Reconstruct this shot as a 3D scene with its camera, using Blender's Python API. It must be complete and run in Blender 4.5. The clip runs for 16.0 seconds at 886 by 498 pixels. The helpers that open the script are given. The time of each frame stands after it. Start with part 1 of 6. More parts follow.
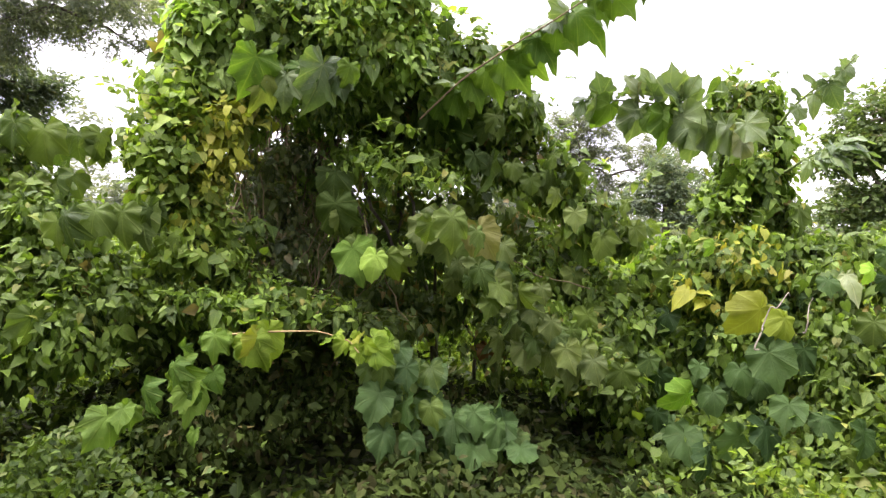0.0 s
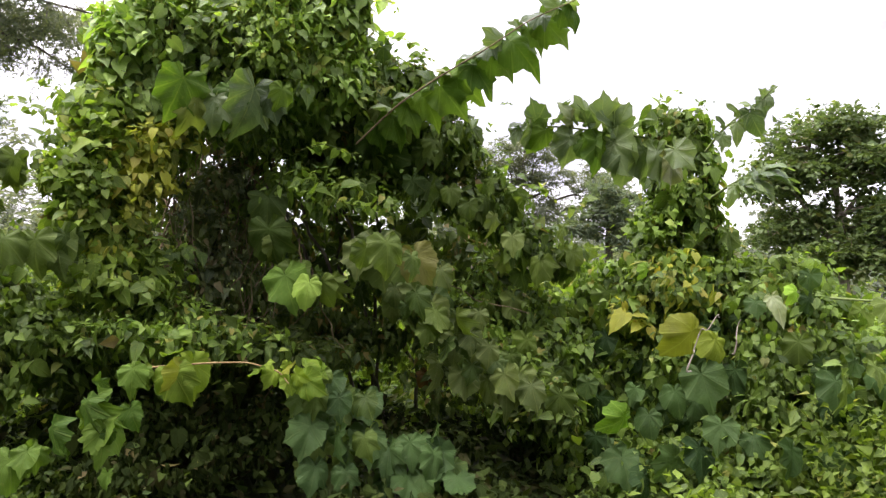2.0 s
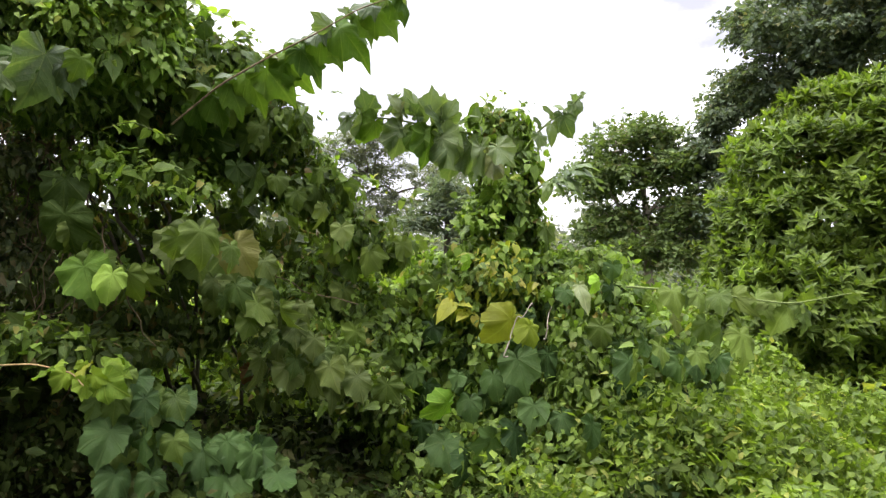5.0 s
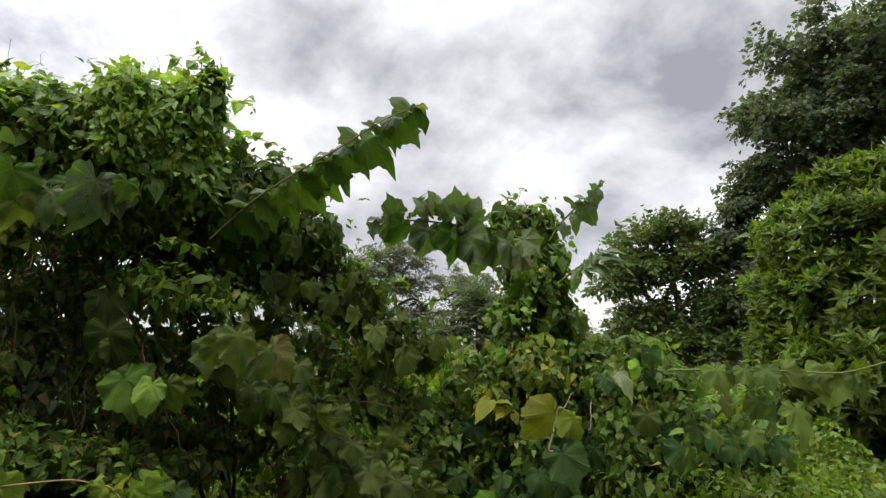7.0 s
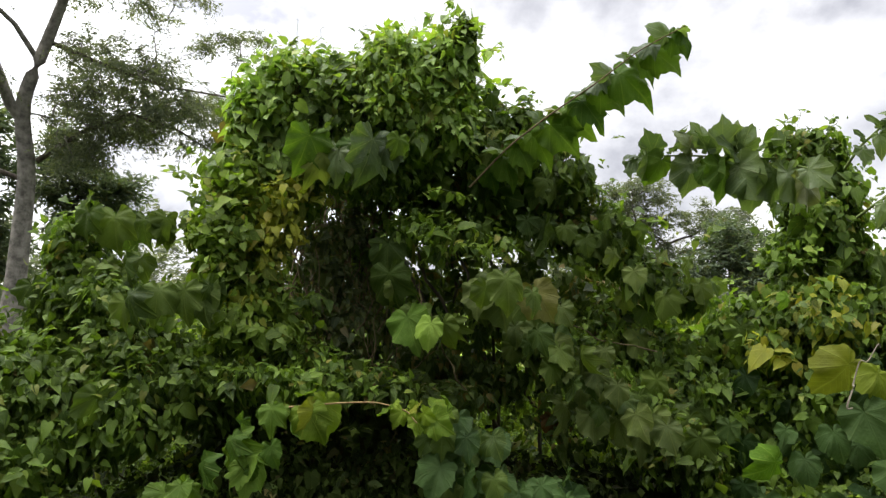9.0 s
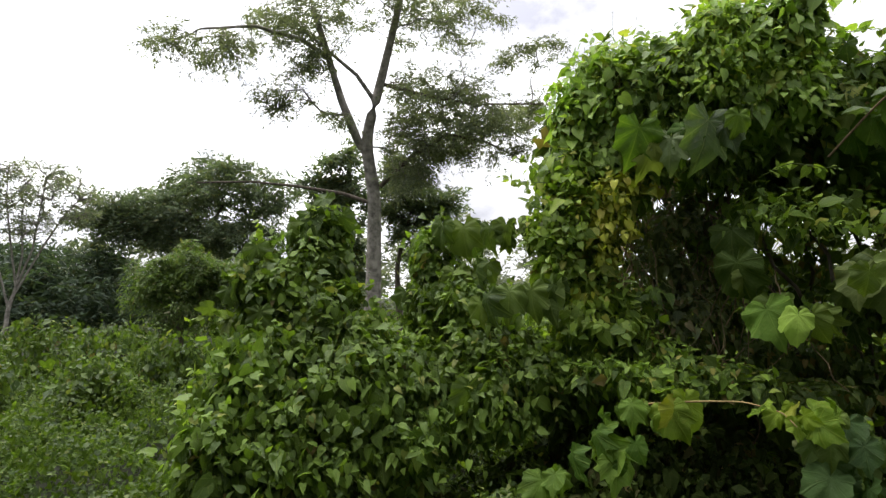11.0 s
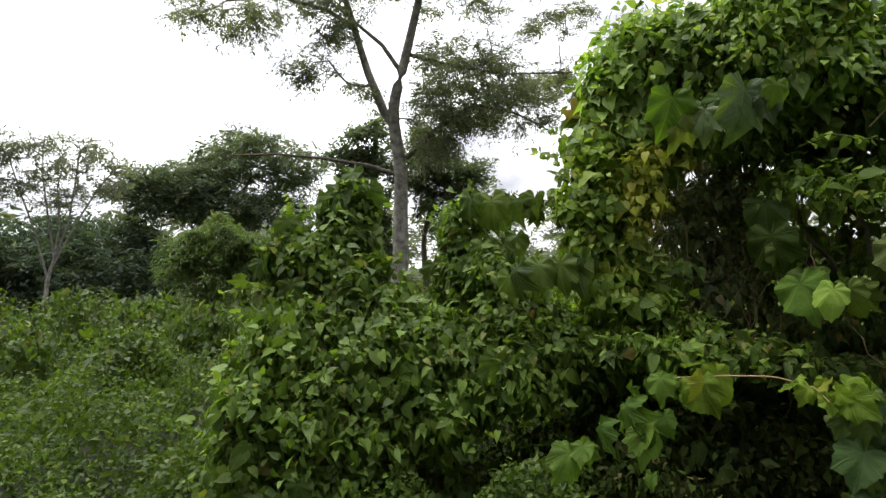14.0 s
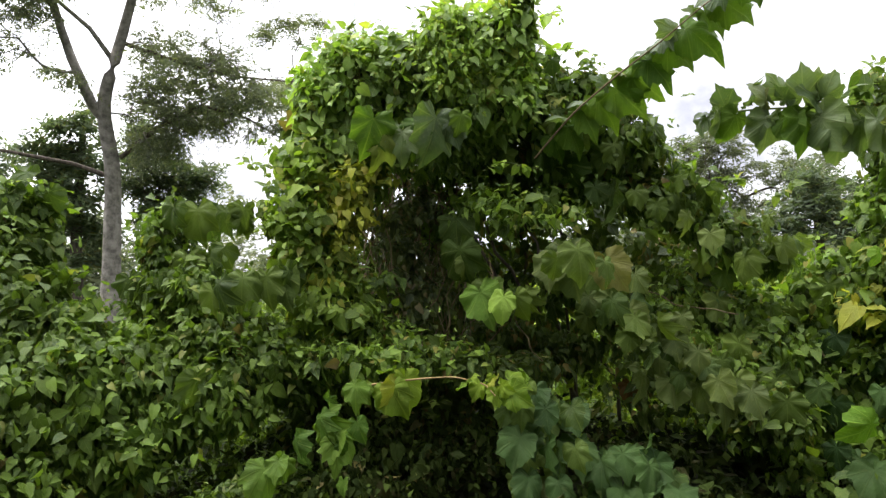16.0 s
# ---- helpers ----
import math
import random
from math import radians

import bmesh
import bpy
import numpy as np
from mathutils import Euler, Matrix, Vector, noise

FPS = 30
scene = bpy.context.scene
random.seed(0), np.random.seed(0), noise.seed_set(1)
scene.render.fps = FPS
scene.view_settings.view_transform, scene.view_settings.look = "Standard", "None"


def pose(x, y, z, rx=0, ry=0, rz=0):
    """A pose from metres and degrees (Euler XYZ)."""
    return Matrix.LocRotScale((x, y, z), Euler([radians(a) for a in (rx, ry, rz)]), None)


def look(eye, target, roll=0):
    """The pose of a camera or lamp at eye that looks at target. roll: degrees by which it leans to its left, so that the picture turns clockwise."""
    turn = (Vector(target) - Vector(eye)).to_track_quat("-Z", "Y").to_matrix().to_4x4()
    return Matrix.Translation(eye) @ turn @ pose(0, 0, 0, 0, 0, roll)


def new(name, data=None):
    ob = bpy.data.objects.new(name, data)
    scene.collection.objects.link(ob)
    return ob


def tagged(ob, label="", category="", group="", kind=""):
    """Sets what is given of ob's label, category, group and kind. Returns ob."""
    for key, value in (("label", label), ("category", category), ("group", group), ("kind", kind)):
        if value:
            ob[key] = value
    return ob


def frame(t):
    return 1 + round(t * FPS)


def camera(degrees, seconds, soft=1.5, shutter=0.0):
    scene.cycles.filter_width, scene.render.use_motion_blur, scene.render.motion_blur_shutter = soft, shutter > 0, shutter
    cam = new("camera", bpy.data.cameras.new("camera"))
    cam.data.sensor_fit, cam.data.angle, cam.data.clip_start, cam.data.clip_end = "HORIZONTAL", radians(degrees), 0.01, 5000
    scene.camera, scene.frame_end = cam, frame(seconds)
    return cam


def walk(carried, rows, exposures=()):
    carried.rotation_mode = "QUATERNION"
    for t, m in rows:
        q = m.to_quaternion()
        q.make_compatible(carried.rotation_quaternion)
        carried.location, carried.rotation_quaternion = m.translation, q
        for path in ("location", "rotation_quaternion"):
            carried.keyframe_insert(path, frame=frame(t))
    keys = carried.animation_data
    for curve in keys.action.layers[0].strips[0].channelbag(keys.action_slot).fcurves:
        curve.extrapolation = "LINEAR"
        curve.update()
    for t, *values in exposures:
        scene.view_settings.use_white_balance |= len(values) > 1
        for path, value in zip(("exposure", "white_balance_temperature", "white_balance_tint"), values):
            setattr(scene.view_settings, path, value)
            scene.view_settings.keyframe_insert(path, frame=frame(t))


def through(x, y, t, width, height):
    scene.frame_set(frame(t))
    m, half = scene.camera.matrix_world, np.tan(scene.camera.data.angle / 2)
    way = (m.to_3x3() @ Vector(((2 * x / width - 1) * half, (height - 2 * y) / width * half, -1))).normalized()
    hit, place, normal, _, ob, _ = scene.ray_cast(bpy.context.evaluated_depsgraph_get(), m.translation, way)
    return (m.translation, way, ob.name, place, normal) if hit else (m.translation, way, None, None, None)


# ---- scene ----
cam = camera(70.6, 16.0, soft=1.35)
# seconds, x, y, z, yaw to the left, pitch up, roll to the left
PATH = [
    (0, 0.000, 0.000, 1.600, -0.06, -3.57, 2.30),
    (0.5, 0.020, 0.033, 1.595, -0.69, -3.37, 2.23),
    (1, 0.042, 0.065, 1.601, -0.75, -1.30, 1.36),
    (1.5, 0.064, 0.058, 1.604, -2.07, -1.02, 1.75),
    (2, 0.079, 0.042, 1.607, -4.49, -1.17, 2.05),
    (2.5, 0.097, 0.013, 1.603, -6.59, -0.22, 2.34),
    (3, 0.101, 0.051, 1.599, -8.54, -0.38, 2.68),
    (3.5, 0.111, 0.079, 1.601, -10.85, -1.09, 2.85),
    (4, 0.143, 0.078, 1.603, -13.98, -1.26, 2.82),
    (4.5, 0.161, 0.052, 1.596, -17.16, -1.53, 3.59),
    (5, 0.175, 0.037, 1.604, -18.66, -1.29, 2.85),
    (5.2, 0.172, 0.034, 1.626, -18.25, -0.36, 2.34),
    (7.3, 0.149, 0.019, 1.486, -14.97, 9.21, -1.53),
    (7.5, 0.139, 0.028, 1.484, -12.99, 8.88, -1.08),
    (8, 0.068, 0.038, 1.498, -6.64, 9.26, -1.33),
    (8.5, 0.019, 0.003, 1.511, 1.20, 5.69, -1.36),
    (9, 0.017, 0.043, 1.519, 5.29, 3.71, -0.41),
    (9.5, -0.044, 0.040, 1.518, 9.44, 4.71, -0.25),
    (10, -0.100, 0.031, 1.535, 17.38, 4.96, -1.56),
    (10.2, -0.122, 0.013, 1.536, 21.25, 5.26, -2.16),
    (12.3, -0.206, -0.069, 1.546, 37.99, 0.88, -3.41),
    (12.5, -0.211, -0.075, 1.557, 37.95, 0.63, -3.71),
    (13, -0.203, -0.060, 1.558, 37.16, 1.00, -3.09),
    (13.5, -0.194, -0.061, 1.554, 36.23, 1.47, -2.63),
    (14, -0.180, -0.054, 1.551, 34.64, 1.53, -3.14),
    (14.5, -0.141, -0.016, 1.545, 29.69, 1.53, -2.95),
    (15, -0.092, 0.006, 1.550, 22.13, 1.50, -2.22),
    (15.5, -0.033, 0.009, 1.563, 15.76, 1.63, -3.58),
    (16, 0.011, 0.010, 1.559, 11.52, 1.00, -3.44),
]
walk(cam, [(t, pose(x, y, z, 90 + p, 0, w) @ pose(0, 0, 0, 0, 0, r)) for t, x, y, z, w, p, r in PATH],
     exposures=[(0, 1.71, 6350, 26), (2, 1.15, 6350, 24), (3.5, 1.10, 6350, 22), (5, 1.21, 6350, 18), (7.3, 0.04, 6500, 10), (8, 0.05, 6500, 11), (8.5, 0.14, 6500, 11), (9, 0.48, 6500, 11), (10, 0.53, 6500, 12), (12.3, 0.25, 6400, 13), (14, 0.37, 6400, 13), (15, 0.72, 6400, 13), (16, 0.89, 6400, 13)])

# ---- sky and sun: an overcast, bright-clouded day ----
world = bpy.data.worlds.new("overcast_sky")
scene.world = world
world.use_nodes = True
wn, wl = world.node_tree.nodes, world.node_tree.links
wn.clear()
sky = wn.new("ShaderNodeTexSky")
sky.sky_type, sky.sun_disc = "NISHITA", False
sky.sun_elevation, sky.sun_rotation = radians(66), radians(-110)
sky_bg = wn.new("ShaderNodeBackground")
sky_bg.inputs["Strength"].default_value = 0.10
wl.new(sky.outputs[0], sky_bg.inputs["Color"])
coord = wn.new("ShaderNodeTexCoord")
stretch = wn.new("ShaderNodeMapping")
stretch.inputs["Scale"].default_value = (1.0, 1.0, 1.3)
stretch.inputs["Location"].default_value = (0.4, 0.1, 0.3)
wl.new(coord.outputs["Generated"], stretch.inputs["Vector"])
clouds = wn.new("ShaderNodeTexNoise")
clouds.inputs["Scale"].default_value, clouds.inputs["Detail"].default_value = 4.2, 9.0
clouds.inputs["Roughness"].default_value, clouds.inputs["Distortion"].default_value = 0.55, 0.12
wl.new(stretch.outputs[0], clouds.inputs["Vector"])
ramp = wn.new("ShaderNodeValToRGB")
ramp.color_ramp.elements[0].position, ramp.color_ramp.elements[0].color = 0.35, (0.40, 0.405, 0.45, 1)
ramp.color_ramp.elements[1].position, ramp.color_ramp.elements[1].color = 0.67, (1.25, 1.25, 1.26, 1)
wl.new(clouds.outputs[0], ramp.inputs[0])
cloud_bg = wn.new("ShaderNodeBackground")
cloud_bg.inputs["Strength"].default_value = 1.1
height = wn.new("ShaderNodeSeparateXYZ")
wl.new(coord.outputs["Generated"], height.inputs[0])
lift_up = wn.new("ShaderNodeMapRange")
lift_up.inputs["From Min"].default_value, lift_up.inputs["From Max"].default_value = 0.5, 1.0
lift_up.inputs["To Min"].default_value, lift_up.inputs["To Max"].default_value = 1.0, 3.15
wl.new(height.outputs[2], lift_up.inputs["Value"])
overhead = wn.new("ShaderNodeVectorMath")
overhead.operation = "SCALE"
wl.new(ramp.outputs[0], overhead.inputs[0])
wl.new(lift_up.outputs[0], overhead.inputs["Scale"])
# the cloud is thinner, and brighter, round the hidden sun
aim = wn.new("ShaderNodeVectorMath")
aim.operation = "DOT_PRODUCT"
wl.new(coord.outputs["Generated"], aim.inputs[0])
aim.inputs[1].default_value = (-0.60, 0.30, 0.74)
thin = wn.new("ShaderNodeMapRange")
thin.interpolation_type = "SMOOTHSTEP"
thin.inputs["From Min"].default_value, thin.inputs["From Max"].default_value = 0.55, 1.0
thin.inputs["To Min"].default_value, thin.inputs["To Max"].default_value = 0.9, 2.3
wl.new(aim.outputs["Value"], thin.inputs["Value"])
glowing = wn.new("ShaderNodeVectorMath")
glowing.operation = "SCALE"
wl.new(overhead.outputs[0], glowing.inputs[0])
wl.new(thin.outputs[0], glowing.inputs["Scale"])
wl.new(glowing.outputs[0], cloud_bg.inputs["Color"])
blend = wn.new("ShaderNodeMixShader")
blend.inputs[0].default_value = 0.9
wl.new(sky_bg.outputs[0], blend.inputs[1])
wl.new(cloud_bg.outputs[0], blend.inputs[2])
sky_out = wn.new("ShaderNodeOutputWorld")
wl.new(blend.outputs[0], sky_out.inputs[0])
sun = new("sun", bpy.data.lights.new("sun", "SUN"))
sun.data.energy, sun.data.angle, sun.data.color = 1.5, radians(18), (1.0, 0.96, 0.88)
sun.matrix_world = look((-8, -3.0, 19), (0, 0, 0))


# ---- materials ----
def leaf_material(name, dark, light, old, old_share=0.04, gloss=0.5, through=0.38, veins=10.0, vein_depth=0.22, sheen=0.34):
    """Leaf blade: colour varies leaf by leaf, veins run along the blade's own coordinates, light passes through."""
    m = bpy.data.materials.new(name)
    m.use_nodes = True
    n, l = m.node_tree.nodes, m.node_tree.links
    n.clear()
    dark, light = ((c[0] * k * r, c[1] * k * 1.07, c[2] * k * 1.15) for c, k, r in ((dark, 0.80, 1.23), (light, 1.08, 1.28)))
    out = n.new("ShaderNodeOutputMaterial")
    mixed = n.new("ShaderNodeMath")
    mixed.operation = "ADD"
    l.new(n.new("ShaderNodeNewGeometry").outputs["Random Per Island"], mixed.inputs[0])
    l.new(n.new("ShaderNodeObjectInfo").outputs["Random"], mixed.inputs[1])
    part_of = n.new("ShaderNodeMath")
    part_of.operation = "FRACT"
    l.new(mixed.outputs[0], part_of.inputs[0])
    rnd = part_of.outputs[0]
    tone = n.new("ShaderNodeValToRGB")
    e = tone.color_ramp.elements
    e[0].position, e[0].color = 0.0, (*dark, 1)
    e[1].position, e[1].color = 1.0 - old_share * 1.6, (*light, 1)
    x = e.new(1.0 - old_share)
    x.color = (*old, 1)
    l.new(rnd, tone.inputs[0])
    geo = n.new("ShaderNodeNewGeometry")
    patch = n.new("ShaderNodeTexNoise")
    patch.inputs["Scale"].default_value, patch.inputs["Detail"].default_value = 1.6, 3.0
    l.new(geo.outputs["Position"], patch.inputs["Vector"])
    hue = n.new("ShaderNodeHueSaturation")
    shift = n.new("ShaderNodeMapRange")
    shift.inputs["From Min"].default_value, shift.inputs["From Max"].default_value = 0.3, 0.7
    shift.inputs["To Min"].default_value, shift.inputs["To Max"].default_value = 0.7, 1.3
    l.new(patch.outputs[0], shift.inputs["Value"])
    blotch = n.new("ShaderNodeTexNoise")
    blotch.inputs["Scale"].default_value, blotch.inputs["Detail"].default_value = 13.0, 4.0
    l.new(geo.outputs["Position"], blotch.inputs["Vector"])
    mottle = n.new("ShaderNodeMapRange")
    mottle.inputs["From Min"].default_value, mottle.inputs["From Max"].default_value = 0.3, 0.7
    mottle.inputs["To Min"].default_value, mottle.inputs["To Max"].default_value = 0.84, 1.16
    l.new(blotch.outputs[0], mottle.inputs["Value"])
    both = n.new("ShaderNodeMath")
    both.operation = "MULTIPLY"
    l.new(shift.outputs[0], both.inputs[0])
    l.new(mottle.outputs[0], both.inputs[1])
    l.new(both.outputs[0], hue.inputs["Value"])
    l.new(tone.outputs[0], hue.inputs["Color"])
    spots = n.new("ShaderNodeTexNoise")
    spots.inputs["Scale"].default_value, spots.inputs["Detail"].default_value = 55.0, 2.0
    l.new(geo.outputs["Position"], spots.inputs["Vector"])
    spot = n.new("ShaderNodeMapRange")
    spot.inputs["From Min"].default_value, spot.inputs["From Max"].default_value = 0.60, 0.74
    spot.inputs["To Min"].default_value, spot.inputs["To Max"].default_value = 0.0, 0.35
    l.new(spots.outputs[0], spot.inputs["Value"])
    worn = n.new("ShaderNodeMix")
    worn.data_type = "RGBA"
    l.new(spot.outputs[0], worn.inputs[0])
    l.new(hue.outputs[0], worn.inputs[6])
    worn.inputs[7].default_value = (*old, 1)
    # veins: a midrib and side veins that run forward from it
    uv = n.new("ShaderNodeUVMap")
    sep = n.new("ShaderNodeSeparateXYZ")
    l.new(uv.outputs[0], sep.inputs[0])
    side = n.new("ShaderNodeMath")
    side.operation = "ABSOLUTE"
    l.new(sep.outputs[0], side.inputs[0])
    run = n.new("ShaderNodeMath")
    run.operation = "MULTIPLY_ADD"
    l.new(side.outputs[0], run.inputs[0])
    run.inputs[1].default_value = -0.75
    l.new(sep.outputs[1], run.inputs[2])
    many = n.new("ShaderNodeMath")
    many.operation = "MULTIPLY"
    l.new(run.outputs[0], many.inputs[0])
    many.inputs[1].default_value = veins
    ping = n.new("ShaderNodeMath")
    ping.operation = "PINGPONG"
    l.new(many.outputs[0], ping.inputs[0])
    ping.inputs[1].default_value = 0.5
    ridge = n.new("ShaderNodeMapRange")
    ridge.inputs["From Min"].default_value, ridge.inputs["From Max"].default_value = 0.0, 0.10
    ridge.inputs["To Min"].default_value, ridge.inputs["To Max"].default_value = 1.0, 0.0
    l.new(ping.outputs[0], ridge.inputs["Value"])
    fan = n.new("ShaderNodeMath")
    fan.operation = "ARCTAN2"
    l.new(side.outputs[0], fan.inputs[0])
    l.new(sep.outputs[1], fan.inputs[1])
    spokes = n.new("ShaderNodeMath")
    spokes.operation = "PINGPONG"
    l.new(fan.outputs[0], spokes.inputs[0])
    spokes.inputs[1].default_value = 0.39
    rib = n.new("ShaderNodeMapRange")
    rib.inputs["From Min"].default_value, rib.inputs["From Max"].default_value = 0.012, 0.05
    rib.inputs["To Min"].default_value, rib.inputs["To Max"].default_value = 1.0, 0.0
    l.new(spokes.outputs[0], rib.inputs["Value"])
    faint = n.new("ShaderNodeMath")
    faint.operation = "MULTIPLY"
    l.new(ridge.outputs[0], faint.inputs[0])
    faint.inputs[1].default_value = 0.4
    vein = n.new("ShaderNodeMath")
    vein.operation = "MAXIMUM"
    l.new(faint.outputs[0], vein.inputs[0])
    l.new(rib.outputs[0], vein.inputs[1])
    amount = n.new("ShaderNodeMath")
    amount.operation = "MULTIPLY"
    l.new(vein.outputs[0], amount.inputs[0])
    amount.inputs[1].default_value = vein_depth
    pale = n.new("ShaderNodeMix")
    pale.data_type = "RGBA"
    l.new(amount.outputs[0], pale.inputs[0])
    l.new(worn.outputs[2], pale.inputs[6])
    pale.inputs[7].default_value = (light[0] * 1.7 + 0.03, light[1] * 1.45 + 0.03, light[2] * 1.5 + 0.02, 1)
    bump = n.new("ShaderNodeBump")
    bump.inputs["Strength"].default_value, bump.inputs["Distance"].default_value = 0.55, 0.006
    wrinkle = n.new("ShaderNodeMath")
    wrinkle.operation = "MULTIPLY_ADD"
    l.new(spots.outputs[0], wrinkle.inputs[0])
    wrinkle.inputs[1].default_value = 1.6
    l.new(vein.outputs[0], wrinkle.inputs[2])
    l.new(wrinkle.outputs[0], bump.inputs["Height"])
    blade = n.new("ShaderNodeBsdfPrincipled")
    blade.inputs["Roughness"].default_value = gloss
    blade.inputs["Specular IOR Level"].default_value = sheen
    l.new(pale.outputs[2], blade.inputs["Base Color"])
    l.new(bump.outputs[0], blade.inputs["Normal"])
    glow = n.new("ShaderNodeBsdfTranslucent")
    warm = n.new("ShaderNodeMix")
    warm.data_type, warm.blend_type = "RGBA", "MULTIPLY"
    warm.inputs[0].default_value = 1.0
    l.new(pale.outputs[2], warm.inputs[6])
    warm.inputs[7].default_value = (1.5, 1.6, 0.6, 1)
    l.new(warm.outputs[2], glow.inputs["Color"])
    mix = n.new("ShaderNodeMixShader")
    mix.inputs[0].default_value = through
    l.new(blade.outputs[0], mix.inputs[1])
    l.new(glow.outputs[0], mix.inputs[2])
    l.new(mix.outputs[0], out.inputs[0])
    return m


def rough_material(name, a, b, scale=30.0, rough=0.85, bump_depth=0.01, stretch_z=0.25):
    """Bark, dry stems and soil: two colours in streaks, with fine relief."""
    m = bpy.data.materials.new(name)
    m.use_nodes = True
    n, l = m.node_tree.nodes, m.node_tree.links
    s = n["Principled BSDF"]
    c = n.new("ShaderNodeNewGeometry")
    mp = n.new("ShaderNodeMapping")
    mp.inputs["Scale"].default_value = (1, 1, stretch_z)
    l.new(c.outputs["Position"], mp.inputs[0])
    t = n.new("ShaderNodeTexNoise")
    t.inputs["Scale"].default_value, t.inputs["Detail"].default_value, t.inputs["Roughness"].default_value = scale, 6.0, 0.65
    l.new(mp.outputs[0], t.inputs["Vector"])
    r = n.new("ShaderNodeValToRGB")
    r.color_ramp.elements[0].position, r.color_ramp.elements[0].color = 0.35, (*a, 1)
    r.color_ramp.elements[1].position, r.color_ramp.elements[1].color = 0.65, (*b, 1)
    l.new(t.outputs[0], r.inputs[0])
    l.new(r.outputs[0], s.inputs["Base Color"])
    b2 = n.new("ShaderNodeBump")
    b2.inputs["Strength"].default_value, b2.inputs["Distance"].default_value = 0.7, bump_depth
    l.new(t.outputs[0], b2.inputs["Height"])
    l.new(b2.outputs[0], s.inputs["Normal"])
    s.inputs["Roughness"].default_value = rough
    s.inputs["Specular IOR Level"].default_value = 0.12
    return m


M_VINE = leaf_material("vine_leaf", (0.045, 0.099, 0.012), (0.122, 0.230, 0.027), (0.22, 0.21, 0.04), 0.03)
M_VINE_BRIGHT = leaf_material("young_vine_leaf", (0.095, 0.195, 0.028), (0.230, 0.395, 0.055), (0.34, 0.36, 0.06), 0.05, through=0.34, sheen=0.28)
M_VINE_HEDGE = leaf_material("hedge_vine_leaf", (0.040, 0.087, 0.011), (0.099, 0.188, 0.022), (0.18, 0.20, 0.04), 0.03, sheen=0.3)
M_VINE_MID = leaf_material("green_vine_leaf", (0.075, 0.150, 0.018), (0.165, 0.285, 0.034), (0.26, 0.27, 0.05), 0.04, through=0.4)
# raised base puts the crown's stronger light and grey sheen into the colour
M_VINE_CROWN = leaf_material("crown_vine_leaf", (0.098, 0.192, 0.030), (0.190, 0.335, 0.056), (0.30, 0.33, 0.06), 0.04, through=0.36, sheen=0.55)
M_VINE_YELLOW = leaf_material("yellowing_vine_leaf", (0.110, 0.178, 0.020), (0.270, 0.335, 0.034), (0.32, 0.29, 0.04), 0.07)
# dark leaf colour that stands for shade inside and under the foliage
M_VINE_SHADE = leaf_material("shaded_vine_leaf", (0.030, 0.060, 0.012), (0.062, 0.110, 0.020), (0.15, 0.12, 0.04), 0.05, sheen=0.18)
M_VINE_OLD = leaf_material("dull_vine_leaf", (0.036, 0.066, 0.018), (0.076, 0.116, 0.030), (0.13, 0.11, 0.05), 0.08)
M_BIG = leaf_material("broad_leaf", (0.036, 0.074, 0.015), (0.080, 0.138, 0.024), (0.12, 0.16, 0.04), 0.05, gloss=0.48, through=0.36, veins=9.0, vein_depth=0.19, sheen=0.11)
# bluish leaf colour, darkened to carry the shade under the overhang
M_BIG_BLUE = leaf_material("bluish_shaded_leaf", (0.020, 0.050, 0.013), (0.040, 0.086, 0.021), (0.10, 0.12, 0.04), 0.04, gloss=0.48, veins=9.0, vein_depth=0.18, sheen=0.10)
M_BIG_YELLOW = leaf_material("yellowing_broad_leaf", (0.068, 0.142, 0.012), (0.112, 0.196, 0.016), (0.16, 0.18, 0.02), 0.06, gloss=0.55, veins=7.0, vein_depth=0.22, sheen=0.12)
M_BIG_GREEN = leaf_material("fresh_broad_leaf", (0.046, 0.110, 0.014), (0.080, 0.158, 0.020), (0.16, 0.20, 0.04), 0.04, gloss=0.5, veins=7.0, vein_depth=0.22, sheen=0.09)
M_BIG_OLIVE = leaf_material("olive_broad_leaf", (0.052, 0.090, 0.022), (0.080, 0.126, 0.030), (0.14, 0.14, 0.04), 0.05, gloss=0.5, veins=8.0, vein_depth=0.22, sheen=0.12)
# paler greyed base paints in the sky's sheen on these leaves
M_BIG_GREY = leaf_material("sheen_grey_leaf", (0.060, 0.114, 0.038), (0.104, 0.174, 0.056), (0.16, 0.18, 0.06), 0.05, gloss=0.42, through=0.36, veins=9.0, sheen=0.4)
M_BIG_PALE = leaf_material("pale_leaf_underside", (0.22, 0.30, 0.13), (0.23, 0.31, 0.14), (0.22, 0.28, 0.12), 0.03, gloss=0.55, veins=7.0)
M_BIG_LIME = leaf_material("lime_broad_leaf", (0.12, 0.27, 0.024), (0.15, 0.31, 0.028), (0.2, 0.3, 0.05), 0.03, gloss=0.5, veins=7.0, sheen=0.12)
M_BIG_RUST = leaf_material("withered_broad_leaf", (0.075, 0.045, 0.007), (0.09, 0.055, 0.008), (0.06, 0.04, 0.01), 0.03, gloss=0.7, veins=7.0)
M_COVER = leaf_material("ground_cover_leaf", (0.056, 0.112, 0.013), (0.122, 0.215, 0.024), (0.26, 0.28, 0.06), 0.03, through=0.42)
M_COVER_FAR = leaf_material("field_leaf", (0.027, 0.062, 0.009), (0.064, 0.122, 0.015), (0.14, 0.17, 0.05), 0.04, sheen=0.25)
